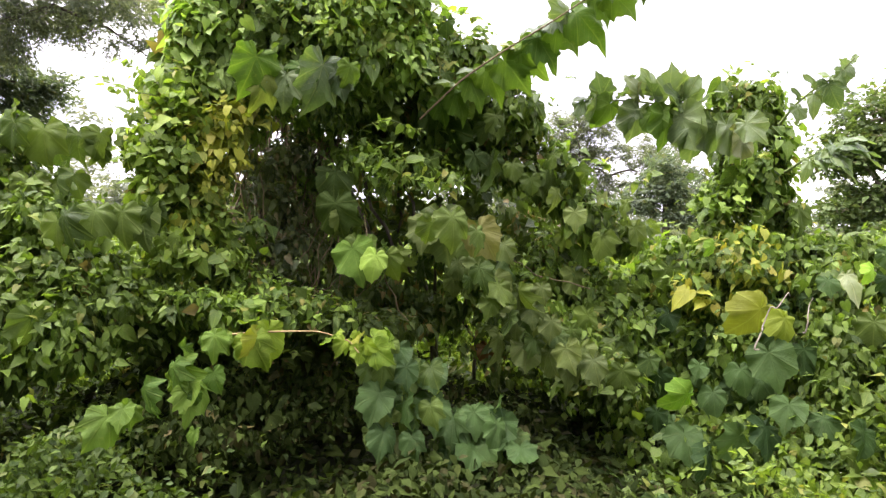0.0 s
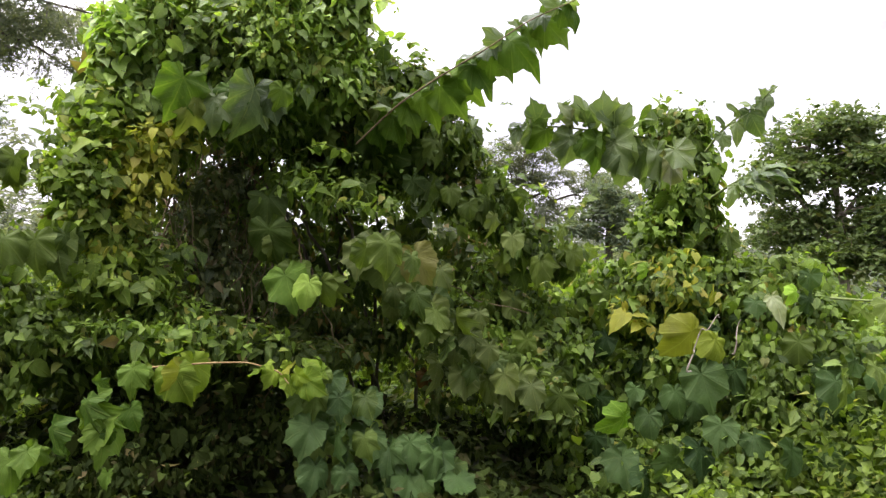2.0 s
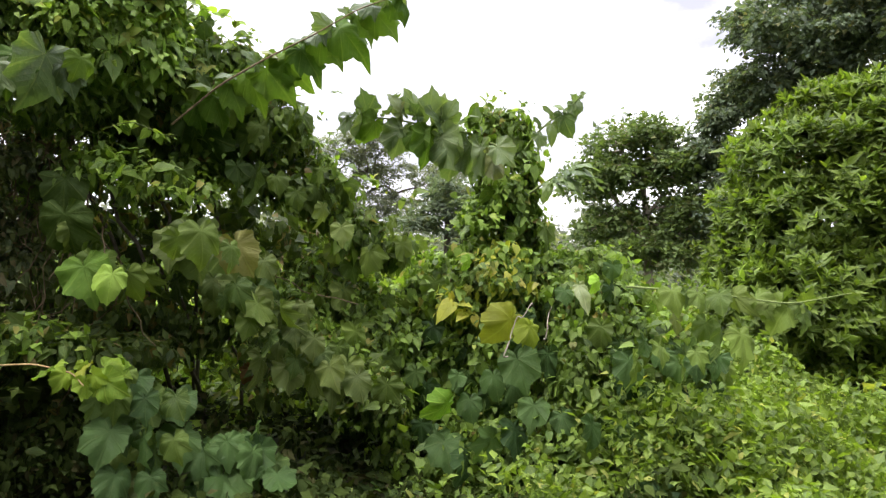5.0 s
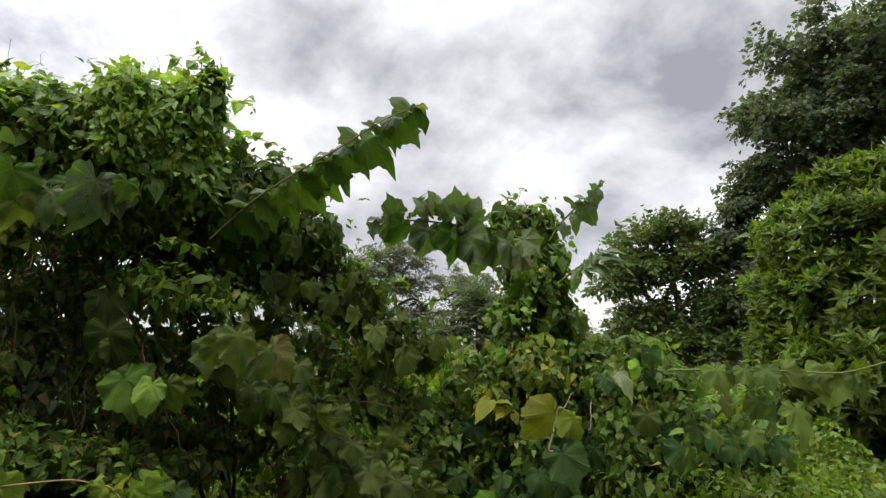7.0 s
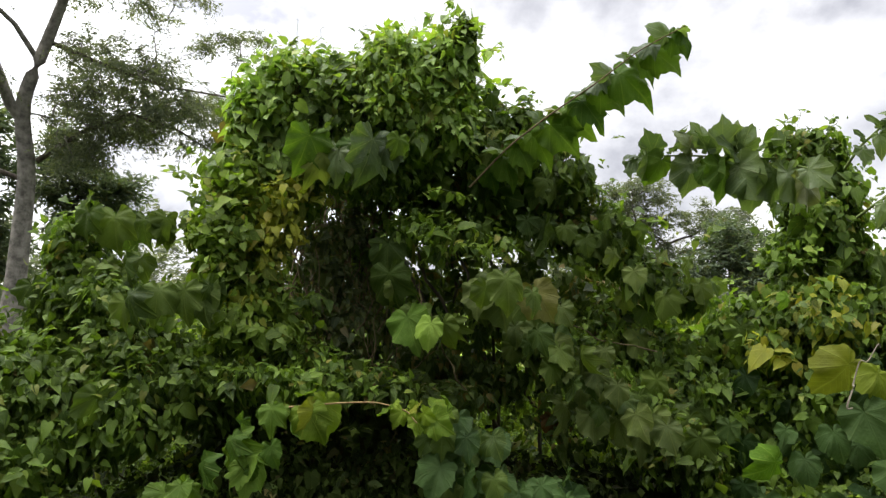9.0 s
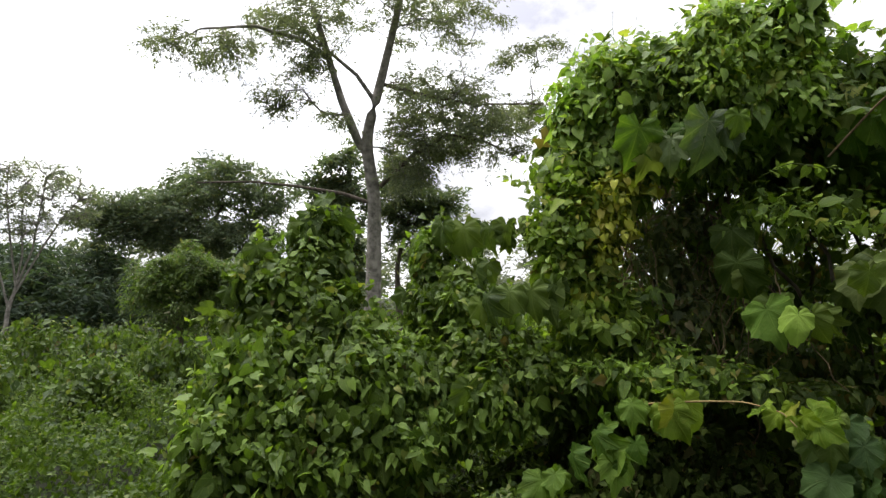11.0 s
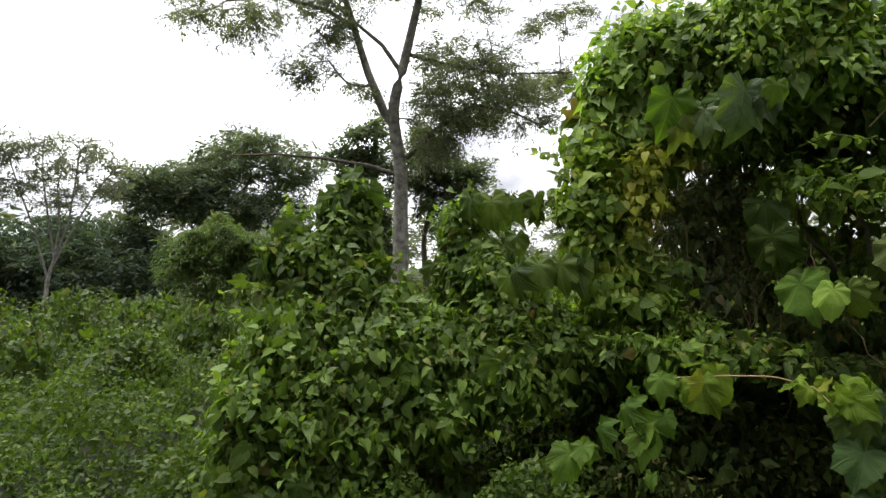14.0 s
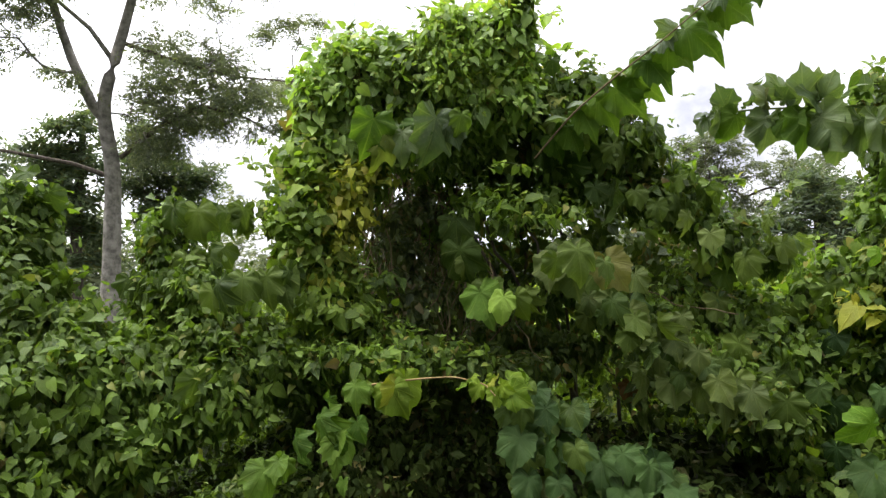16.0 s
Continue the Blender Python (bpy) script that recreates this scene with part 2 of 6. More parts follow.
M_BUSH = leaf_material("glossy_bush_leaf", (0.044, 0.090, 0.010), (0.086, 0.150, 0.017), (0.13, 0.20, 0.03), 0.10, gloss=0.45, through=0.42)
# feathery and tree leaves are paled to include glare and haze
M_FEATHER = leaf_material("feathery_leaf", (0.080, 0.112, 0.080), (0.122, 0.165, 0.112), (0.13, 0.15, 0.06), 0.05, gloss=0.65, through=0.48)
M_TREE = leaf_material("tree_leaf", (0.050, 0.088, 0.052), (0.096, 0.150, 0.080), (0.13, 0.13, 0.05), 0.05, gloss=0.55, through=0.4)
M_TREE_GREEN = leaf_material("open_tree_leaf", (0.056, 0.104, 0.032), (0.100, 0.170, 0.046), (0.14, 0.15, 0.05), 0.05, gloss=0.5, through=0.38)
# greyed and lifted further: distance haze is mixed into the leaf colour
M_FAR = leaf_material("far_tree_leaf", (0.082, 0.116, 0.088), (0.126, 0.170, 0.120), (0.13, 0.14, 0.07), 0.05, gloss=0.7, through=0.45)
# the thicket's shade is part of this darker base colour
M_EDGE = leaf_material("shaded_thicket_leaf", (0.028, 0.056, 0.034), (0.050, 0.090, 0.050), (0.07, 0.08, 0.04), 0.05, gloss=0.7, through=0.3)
M_DROOP = leaf_material("drooping_feathery_leaf", (0.040, 0.082, 0.018), (0.076, 0.138, 0.030), (0.11, 0.11, 0.04), 0.06, gloss=0.6, through=0.4)
# near-black leaf colour in place of the deep shade below the mounds
M_LOW_SHADE = leaf_material("low_shade_leaf", (0.012, 0.024, 0.005), (0.026, 0.046, 0.008), (0.035, 0.035, 0.012), 0.12, gloss=0.7, through=0.15, sheen=0.04)
M_BARK = rough_material("grey_bark", (0.10, 0.092, 0.078), (0.29, 0.27, 0.235), 9.0, bump_depth=0.02, stretch_z=0.9)
M_BARK_DARK = rough_material("dark_bark", (0.05, 0.042, 0.033), (0.13, 0.11, 0.085), 22.0)
M_DEAD = rough_material("pale_dead_wood", (0.20, 0.165, 0.12), (0.38, 0.33, 0.26), 20.0)
M_STEM = rough_material("vine_stem", (0.10, 0.075, 0.04), (0.20, 0.15, 0.085), 60.0, bump_depth=0.003)
M_STEM_RED = rough_material("reddish_leaf_stalk", (0.20, 0.13, 0.06), (0.32, 0.24, 0.10), 60.0, bump_depth=0.002)
M_STEM_GREEN = rough_material("green_stem", (0.10, 0.14, 0.04), (0.17, 0.21, 0.07), 60.0, bump_depth=0.002)
M_PETAL = rough_material("white_petal", (0.62, 0.62, 0.60), (0.75, 0.75, 0.73), 80.0, rough=0.6, bump_depth=0.001)
M_DRY = leaf_material("half_dry_leaf", (0.060, 0.066, 0.024), (0.115, 0.112, 0.045), (0.16, 0.11, 0.05), 0.15, gloss=0.7, through=0.25)
M_SOIL = rough_material("weedy_soil", (0.012, 0.016, 0.007), (0.030, 0.034, 0.014), 5.0, stretch_z=1.0)

# ---- leaf shapes: x across, y from stalk to tip, z out of the blade; unit length ----
rng = np.random.default_rng(7)


def blade(stations, widths, fold=0.25, arch=0.25, curl=0.0, ripple=0.0, phase=0.0):
    """A blade from half-widths at stations along it: three points a station, creased at the midrib and arched to the tip."""
    v, uv, faces = [], [], []
    for i, (s, w) in enumerate(zip(stations, widths)):
        z = -arch * s * s
        wave = ripple * math.sin(phase + i * 2.1)
        v += [(-w, s, z + fold * w - curl * w * w + wave), (0, max(s, 0.0), z), (w, s, z + fold * w - curl * w * w - wave)]
        uv += [(-w, s), (0, max(s, 0.0)), (w, s)]
    for i in range(len(stations) - 1):
        a = 3 * i
        faces += [(a, a + 1, a + 4, a + 3), (a + 1, a + 2, a + 5, a + 4)]
    return np.array(v, float), np.array(uv, float), faces


def heart(wide, lobe, fold, arch, cup=0.0, skew=0.0):
    """A heart-shaped blade of two rounded halves, creased at the midrib, its sides turned down and its tip bent under."""
    half = [(0.16 * wide, -lobe), (0.34 * wide, -0.6 * lobe), (0.47 * wide, 0.14), (0.44 * wide, 0.38), (0.27 * wide, 0.66), (0.09 * wide, 0.87)]
    flat = [(0, 0.03), (0, 0.35), (0, 0.70), (skew, 1.0)] + [(k * x, y) for k in (-1, 1) for x, y in half]
    v = [(x, y, fold * abs(x) * (1 + 0.4 * y) - arch * y * abs(y) - cup * x * x * 2.2 + 0.03 * math.sin(9 * y + 5 * x)) for x, y in flat]
    faces = [(0, 1, 6, 5, 4), (1, 2, 8, 7, 6), (2, 3, 9, 8)] + [(0, 10, 11, 12, 1), (1, 12, 13, 14, 2), (2, 14, 15, 3)]
    return np.array(v, float), np.array(flat, float), faces


HEART = heart(0.80, 0.12, 0.28, 0.36, 0.3, 0.03)
HEART_S = heart(0.68, 0.09, 0.34, 0.42, 0.1, -0.04)
OVATE = heart(0.60, 0.02, 0.30, 0.30, 0.1, 0.03)
SCRAP = (np.array([(0, 0, 0), (0.32, 0.42, 0.06), (0, 1, -0.15), (-0.32, 0.42, 0.06)], float), np.array([(0, 0), (0.32, 0.42), (0, 1), (-0.32, 0.42)], float), [(0, 1, 2), (0, 2, 3)])
LANCE = blade((0.0, 0.38, 1.0), (0.05, 0.21, 0.01), 0.3, 0.3)
SMALL = blade((0.0, 0.40, 1.0), (0.10, 0.30, 0.02), 0.25, 0.25)
LEAFLET = (np.array([(-0.17, 0.0, 0), (0.17, 0.0, 0), (0.13, 1, -0.12), (-0.13, 1, -0.12)], float),
           np.array([(-0.17, 0), (0.17, 0), (0.13, 1), (-0.13, 1)], float), [(0, 1, 2, 3)])


SLIP = (np.array([(-0.17, 0.0, 0), (0.19, 0.12, 0), (0.0, 1, -0.12)], float), np.array([(-0.17, 0), (0.19, 0.12), (0, 1)], float), [(0, 1, 2)])


def broad_blade(seed):
    """A broad leaf fanned out from its stalk: drawn-out side points, shallow toothed lobes, a plain heart (6) or a long oval (7)."""
    r = random.Random(seed + 40)
    if seed == 6:
        knots = [(0, 1.0), (12, 0.86), (30, 0.76), (50, 0.72), (75, 0.66), (105, 0.56), (135, 0.46), (155, 0.36), (172, 0.10)]
    elif seed == 7:
        knots = [(0, 1.0), (8, 0.90), (16, 0.74), (28, 0.54), (45, 0.40), (70, 0.31), (100, 0.25), (135, 0.18), (172, 0.06)]
    elif seed % 2 == 0:
        knots = [(0, 1.0), (9, 0.85), (20, 0.72), (31, 0.71), (41, 0.80), (50, 0.69), (64, 0.60), (80, 0.60), (92, 0.61), (106, 0.50), (140, 0.38), (172, 0.10)]
    else:
        knots = [(0, 1.0), (9, 0.88), (20, 0.77), (33, 0.76), (44, 0.82), (56, 0.70), (74, 0.64), (92, 0.62), (115, 0.53), (150, 0.38), (172, 0.10)]
    steps = 22
    v, uv, faces = [(0, 0, 0)], [(0, 0)], []
    arch, fold, cup, skew = r.uniform(0.2, 0.75), r.uniform(0.05, 0.30), r.uniform(-0.35, 0.7), r.uniform(-0.16, 0.16)
    one, two, three = r.uniform(0, 6), r.uniform(0, 6), r.uniform(0, 6)
    angles = [172 * (k / steps) for k in range(-steps, steps + 1)]
    rings = (0.22, 0.48, 0.75, 1.0)
    teeth = [r.uniform(-0.05, 0.05) * (seed not in (6, 7)) for _ in angles]
    for q in rings:
        for k, a in enumerate(angles):
            rad = np.interp(abs(a), [x for x, _ in knots], [y for _, y in knots]) * (1 + skew * math.sin(radians(a)))
            edge = teeth[k] * (q == 1.0) + 0.035 * math.sin(k * 1.3 + one) + 0.025 * math.sin(k * 3.1 + two)
            d = q * rad * (1 + edge)
            x, y = d * math.sin(radians(a)), d * math.cos(radians(a))
            z = -arch * y * abs(y) - 0.7 * arch * x * x + fold * abs(x) * (1 - 0.5 * q) - cup * max(0, abs(x) - 0.18) ** 2 * 2
            z += 0.105 * q * math.sin(5 * x + 4 * y + one) * math.sin(6 * y - 3 * x + two) + 0.06 * q * q * math.sin(k * 1.1 + three) + 0.008 * d * math.cos(radians(a) / 0.39 * math.pi)
            v.append((x * 0.92, y, z))
            uv.append((x, y))
    m = len(angles)
    for k in range(m - 1):
        faces.append((0, 2 + k, 1 + k))
        for q in range(len(rings) - 1):
            a = 1 + q * m + k
            faces.append((a, a + 1, a + 1 + m, a + m))
    return np.array(v, float), np.array(uv, float), faces


BROAD = [broad_blade(s) for s in (0, 1, 2, 3, 4, 5, 6, 7, 10, 11, 12, 13)]


def mesh_of(name, v, uv, faces_flat, counts, material, smooth=True):
    me = bpy.data.meshes.new(name)
    me.vertices.add(len(v))
    me.vertices.foreach_set("co", np.asarray(v, np.float32).ravel())
    me.loops.add(len(faces_flat))
    me.loops.foreach_set("vertex_index", np.asarray(faces_flat, np.int32))
    me.polygons.add(len(counts))
    starts = np.concatenate([[0], np.cumsum(counts)[:-1]]).astype(np.int32)
    me.polygons.foreach_set("loop_start", starts)
    if uv is not None:
        layer = me.uv_layers.new(name="UVMap")
        layer.data.foreach_set("uv", np.asarray(uv, np.float32)[faces_flat].ravel())
    me.update(calc_edges=True)
    me.polygons.foreach_set("use_smooth", np.full(len(counts), smooth))
    me.materials.append(material)
    return me


def leaf_mesh(name, shape, material):
    v, uv, faces = shape
    return mesh_of(name, v, uv, np.concatenate(faces), [len(f) for f in faces], material)


def unit(a):
    return a / np.maximum(np.linalg.norm(a, axis=-1, keepdims=True), 1e-9)


def frames_for(normals, tips):
    """Turns, one a leaf, from the blade's normal and the way its tip points."""
    y = unit(tips)
    z = unit(normals - (normals * y).sum(1, keepdims=True) * y)
    x = np.cross(y, z)
    return np.stack([x, y, z], 2)


def leaves_mesh(name, shape, places, turns, sizes, material):
    v, uv, faces = shape
    nv, n = len(v), len(places)
    allv = np.einsum("nij,vj->nvi", turns, v) * sizes[:, None, None] + places[:, None, :]
    flat = np.concatenate(faces)
    idx = (flat[None, :] + nv * np.arange(n)[:, None]).ravel()
    counts = np.tile([len(f) for f in faces], n)
    return mesh_of(name, allv.reshape(-1, 3), np.tile(uv, (n, 1)), idx, counts, material)


def empty(name, place=(0, 0, 0)):
    ob = new(name)
    ob.location = place
    ob.empty_display_size = 0.1
    return ob


def child(name, me, parent, label="", kind=""):
    """One mesh as a part of a thing, in world coordinates."""
    ob = new(name, me)
    ob.parent = parent
    if parent.parent is None and parent.data is None:
        ob.matrix_parent_inverse = Matrix.Translation(parent.location).inverted()
    return tagged(ob, label, kind=kind)


def spread(p, n, amount):
    return p + rng.normal(size=(n, 3)) * amount


# ---- vines: leaves lie over the outside of overlapping rounded masses ----
def wobble(p, scale, seed):
    """Smooth uneven values in -1..1 for places."""
    q = p * scale + seed
    return (np.sin(q[:, 0] * 1.7 + 1.3 * np.sin(q[:, 1] * 1.1)) + np.sin(q[:, 1] * 2.3 + 1.7 * np.sin(q[:, 2] * 1.3))
            + np.sin(q[:, 2] * 1.9 + 1.1 * np.sin(q[:, 0] * 2.1))) / 3


def over_masses(masses, n, shell=(0.82, 1.08), rough=0.16, seed=0.0):
    """Places and outward normals on the outside of masses (x, y, z, half-width, half-height)."""
    m = np.array(masses, float)
    r = np.stack([m[:, 3], (m[:, 3] + m[:, 4]) / 2, m[:, 4]], 1)
    area = r[:, 0] * r[:, 2]
    which = rng.choice(len(m), int(n * 1.0), p=area / area.sum())
    d = unit(rng.normal(size=(len(which), 3)))
    k = rng.uniform(*shell, size=(len(which), 1))
    base = m[which, :3] + d * r[which]
    k = k + rough * wobble(base, 5.0, seed)[:, None] + 0.5 * rough * wobble(base, 13.0, seed + 3)[:, None]
    p = m[which, :3] + d * r[which] * k
    normal = unit(d / r[which])
    inside = np.zeros(len(p), int)
    for c, rr in zip(m[:, :3], r):
        inside += (((p - c) / rr) ** 2).sum(1) < 0.42
    keep = (inside == 0) & (p[:, 2] > 0.03) & ((normal[:, 1] < 0.35) | (rng.random(len(p)) < 0.22))
    return p[keep], normal[keep]


def spill(p, masses):
    """How far outside the masses places lie: 1 on a surface."""
    m = np.array(masses, float)
    r = np.stack([m[:, 3], (m[:, 3] + m[:, 4]) / 2, m[:, 4]], 1)
    least = np.full(len(p), 1e9)
    for c, rr in zip(m[:, :3], r):
        least = np.minimum(least, np.sqrt((((p - c) / rr) ** 2).sum(1)))
    return least


def draped(p, normal, size, lift=0.35, droop=0.8, loose=0.45):
    """Leaves that face out and up and hang with their tips down."""
    n = len(p)
    nrm = unit(normal + np.array([0, 0, lift]) + rng.normal(size=(n, 3)) * loose)
    tip = unit(np.array([0, 0, -droop]) + 0.5 * normal + rng.normal(size=(n, 3)) * 0.55)
    s = size * rng.lognormal(0, 0.25, n)
    return frames_for(nrm, tip), s


def tube(points, radii, sides=6):
    """A tapered stem along points."""
    pts = np.array(points, float)
    rad = np.asarray(radii, float) * np.ones(len(pts))
    t = unit(np.gradient(pts, axis=0))
    ref = np.where(np.abs(t[:, 2:3]) > 0.9, np.array([[1.0, 0, 0]]), np.array([[0, 0, 1.0]]))
    a = unit(np.cross(t, ref))
    b = np.cross(t, a)
    ang = np.arange(sides) * 2 * np.pi / sides
    v = (pts[:, None] + rad[:, None, None] * (np.cos(ang)[None, :, None] * a[:, None] + np.sin(ang)[None, :, None] * b[:, None])).reshape(-1, 3)
    f = []
    for i in range(len(pts) - 1):
        for j in range(sides):
            f.append((i * sides + j, i * sides + (j + 1) % sides, (i + 1) * sides + (j + 1) % sides, (i + 1) * sides + j))
    return v, f


def tubes_mesh(name, stems, material, sides=6):
    vs, fs, o = [], [], 0
    for pts, rad in stems:
        v, f = tube(pts, rad, sides)
        vs.append(v)
        fs.append(np.array(f) + o)
        o += len(v)
    return mesh_of(name, np.concatenate(vs), None, np.concatenate(fs).ravel(), [4] * sum(len(f) for f in fs), material)


def bend(a, b, n=10, sag=0.0, kink=0.03, seed=0):
    """A crooked line from a to b, sagging by sag in its middle."""
    r = np.random.default_rng(seed)
    a, b = np.array(a, float), np.array(b, float)
    s = np.linspace(0, 1, n)[:, None]
    p = a + (b - a) * s
    p[:, 2] -= (sag * 4 * s * (1 - s))[:, 0]
    w = np.cumsum(r.normal(size=(n, 3)), 0)
    w = w - w[0] - (w[-1] - w[0]) * s
    return p + w * kink


def strands(p, nrm, per, step, out_share=0.2):
    """Runs of leaves along vine shoots that creep down the mass, some reaching out from it."""
    n = len(p)
    way = unit(np.array([0, 0, -0.8]) + rng.normal(size=(n, 3)) * 0.7 + 0.1 * nrm)
    free = rng.random(n) < out_share
    way[free] = unit(nrm[free] * 0.9 + np.array([0, 0, 0.25]) + rng.normal(size=(int(free.sum()), 3)) * 0.5)
    k = np.arange(per)[None, :, None] - per * 0.4
    k = np.where(free[:, None, None], k + per * 0.25, k)
    turn = unit(rng.normal(size=(n, 3)))
    q = p[:, None] + way[:, None] * k * step + turn[:, None] * (k * step) ** 2 * 0.5
    q[..., 2] -= np.where(free[:, None], 1, 0) * (k[..., 0] * step) ** 2 * 0.9
    across = unit(np.cross(way, nrm))
    flip = np.where(np.arange(per) % 2, 1, -1)[None, :, None]
    q = q + across[:, None] * flip * step * 0.45 + rng.normal(size=q.shape) * step * 0.3
    hung = np.where(free, 0.45, 1.0)[:, None, None]
    tip = unit(across[:, None] * flip * 0.45 + way[:, None] * 0.3 + nrm[:, None] * 0.25 + np.array([0, 0, -0.8]) * hung + rng.normal(size=q.shape) * 0.45)
    face = unit(nrm[:, None] * 0.85 + np.array([0, -0.1, 0.85]) + across[:, None] * flip * 0.25 + rng.normal(size=q.shape) * 0.5)
    return q.reshape(-1, 3), np.repeat(nrm, per, 0), face.reshape(-1, 3), tip.reshape(-1, 3), np.repeat(free, per)


def vine_mass(parent, masses, n, size, material, name="vine_foliage", shape=HEART, inner=0.35, singles=0, single_name="vine_leaf", seed=0.0, lift=0.35, label="", rough=0.22, per=7, out_share=0.15, inner_material=None, gaps=0.06):
    """The leaf cover of a mound: nearest leaves singly, the rest as one part."""
    size, n = size * 1.22, int(n * 0.60)
    p, nrm = over_masses(masses, n // 2, shell=(0.70, 1.08), rough=rough, seed=seed)
    p, nrm, face, tip, free = strands(p, nrm, per, size * 0.52, out_share)
    keep = spill(p, masses) < np.where(free, 1.7, 1.2)
    clump = 0.5 + 0.9 * wobble(p, 8.0, seed + 11) + 0.5 * wobble(p, 19.0, seed + 17)
    keep &= rng.random(len(p)) < np.clip(clump, gaps, 1.0)
    keep &= rng.random(len(p)) < n / max(keep.sum(), 1)
    p, nrm, face, tip, free = p[keep], nrm[keep], face[keep], tip[keep], free[keep]
    t, s = frames_for(face, tip), np.where(free, 0.62, 0.86) * size * rng.lognormal(-0.05, 0.32, len(p))
    if singles:
        me = leaf_mesh(single_name, shape, material)
        front = np.where((nrm[:, 1] < -0.5))[0][:singles]
        for i in front:
            ob = new(single_name, me)
            ob.parent = parent
            ob.matrix_parent_inverse = Matrix.Translation(parent.location).inverted()
            ob.matrix_basis = Matrix.Translation(p[i]) @ Matrix(t[i]).to_4x4() @ Matrix.Scale(float(s[i]), 4)
        rest = np.ones(len(p), bool)
        rest[front] = False
        p, t, s = p[rest], t[rest], s[rest]
    child(name, leaves_mesh(name, shape, p, t, s, material), parent, label, "stuff")
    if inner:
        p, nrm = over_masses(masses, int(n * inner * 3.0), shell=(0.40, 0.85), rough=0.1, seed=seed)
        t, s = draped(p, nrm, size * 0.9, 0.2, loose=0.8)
        child("inner_foliage", leaves_mesh("inner_foliage", SCRAP, p, t, s, inner_material or M_VINE_SHADE), parent, "", "stuff")


def rosettes(parent, masses, n, size, material, name):
    """Whorls of long pointed leaves at the ends of outward shoots."""
    p, nrm = over_masses(masses, n * 2, shell=(0.85, 1.12), rough=0.2)
    p, nrm = p[:n], nrm[:n]
    k = 8
    axis = unit(nrm * 0.7 + np.array([0, 0, 0.75]) + rng.normal(size=p.shape) * 0.3)
    u = unit(np.cross(axis, rng.normal(size=p.shape)))
    v = np.cross(axis, u)
    ang = (np.arange(k) * 2.4)[None] + rng.uniform(0, 6, (len(p), 1))
    lean = np.linspace(1.15, 0.35, k)[None, :, None]
    spoke = np.cos(ang)[..., None] * u[:, None] + np.sin(ang)[..., None] * v[:, None]
    tip = unit(spoke * lean + axis[:, None] * (1.25 - lean * 0.8) + rng.normal(size=spoke.shape) * 0.12)
    face = axis[:, None] * 0.9 - spoke * 0.5 + rng.normal(size=spoke.shape) * 0.15
    q = p[:, None] + axis[:, None] * (np.arange(k) * size * 0.07)[None, :, None]
    m = len(p) * k
    child(name, leaves_mesh(name, LANCE, q.reshape(m, 3), frames_for(face.reshape(m, 3), tip.reshape(m, 3)), size * rng.lognormal(0, 0.22, m), material), parent, "", "stuff")


def tendrils(parent, masses, count, length, seed, name="tendril", up=0.3, material=None):
    """Thin bare vine ends that stand out from the mass."""
    p, nrm = over_masses(masses, count * 3)
    stems = []
    r = np.random.default_rng(seed)
    for i in range(min(count, len(p))):
        way = unit(nrm[i] + [0, 0, up] + r.normal(size=3) * 0.4)
        stems.append((bend(p[i] - way * 0.05, p[i] + way * length * r.uniform(0.4, 1.2), 9, -0.03, 0.022, seed * 100 + i), np.linspace(0.0018, 0.0009, 9)))
    child(name, tubes_mesh(name, stems, material or M_STEM_GREEN, 4), parent, "", "stuff")


BROAD_MESHES = {}


def broad_leaf(parent, place, tip, normal, size, material, kind=0, name="leaf"):
    key = (kind % len(BROAD), material.name)
    if key not in BROAD_MESHES:
        BROAD_MESHES[key] = leaf_mesh("broad_leaf", BROAD[kind % len(BROAD)], material)
    t = frames_for(np.array([normal], float), np.array([tip], float))[0]
    ob = new(name, BROAD_MESHES[key])
    ob.parent = parent
    if parent.data is None:
        ob.matrix_parent_inverse = Matrix.Translation(parent.location).inverted()
    ob.matrix_basis = Matrix.Translation(place) @ Matrix(t).to_4x4() @ Matrix.Scale(float(size), 4)
    return ob


LEAF_DICE = np.random.default_rng(77)


def leaf_pair(parent, foot, tip, material=None, kind=None, wide=1.0, turn=0.45, up=0.2):
    """A broad leaf and a second one a little behind and beside it."""
    leaf_at(parent, foot, tip, material, kind, wide, turn, up)
    off = LEAF_DICE.normal(size=3) * np.array([0.06, 0.02, 0.05]) + np.array([0, 0.07, 0.02])
    leaf_at(parent, np.array(foot) + off, np.array(tip) + off + LEAF_DICE.normal(size=3) * 0.03, material, None, wide * 0.9, turn * 1.4, up)


def leaf_at(parent, foot, tip, material=None, kind=None, wide=1.0, turn=0.45, up=0.2):
    """A broad leaf from its stalk's end to its tip, its face turned to the open side."""
    a, b = np.array(foot, float), np.array(tip, float)
    way = b - a
    nrm = np.array([0, -1.0, up]) + LEAF_DICE.normal(size=3) * turn
    way = way + np.array([0, LEAF_DICE.uniform(-0.25, 0.1), 0]) * np.linalg.norm(way)
    k = (0, 1, 2, 3, 4, 5, 8, 9, 10, 11)[int(LEAF_DICE.integers(10))] if kind is None else kind
    a = a + way * 0.06
    return broad_leaf(parent, a, way, nrm, np.linalg.norm(way) * 0.82 * wide, material or M_BIG, k)


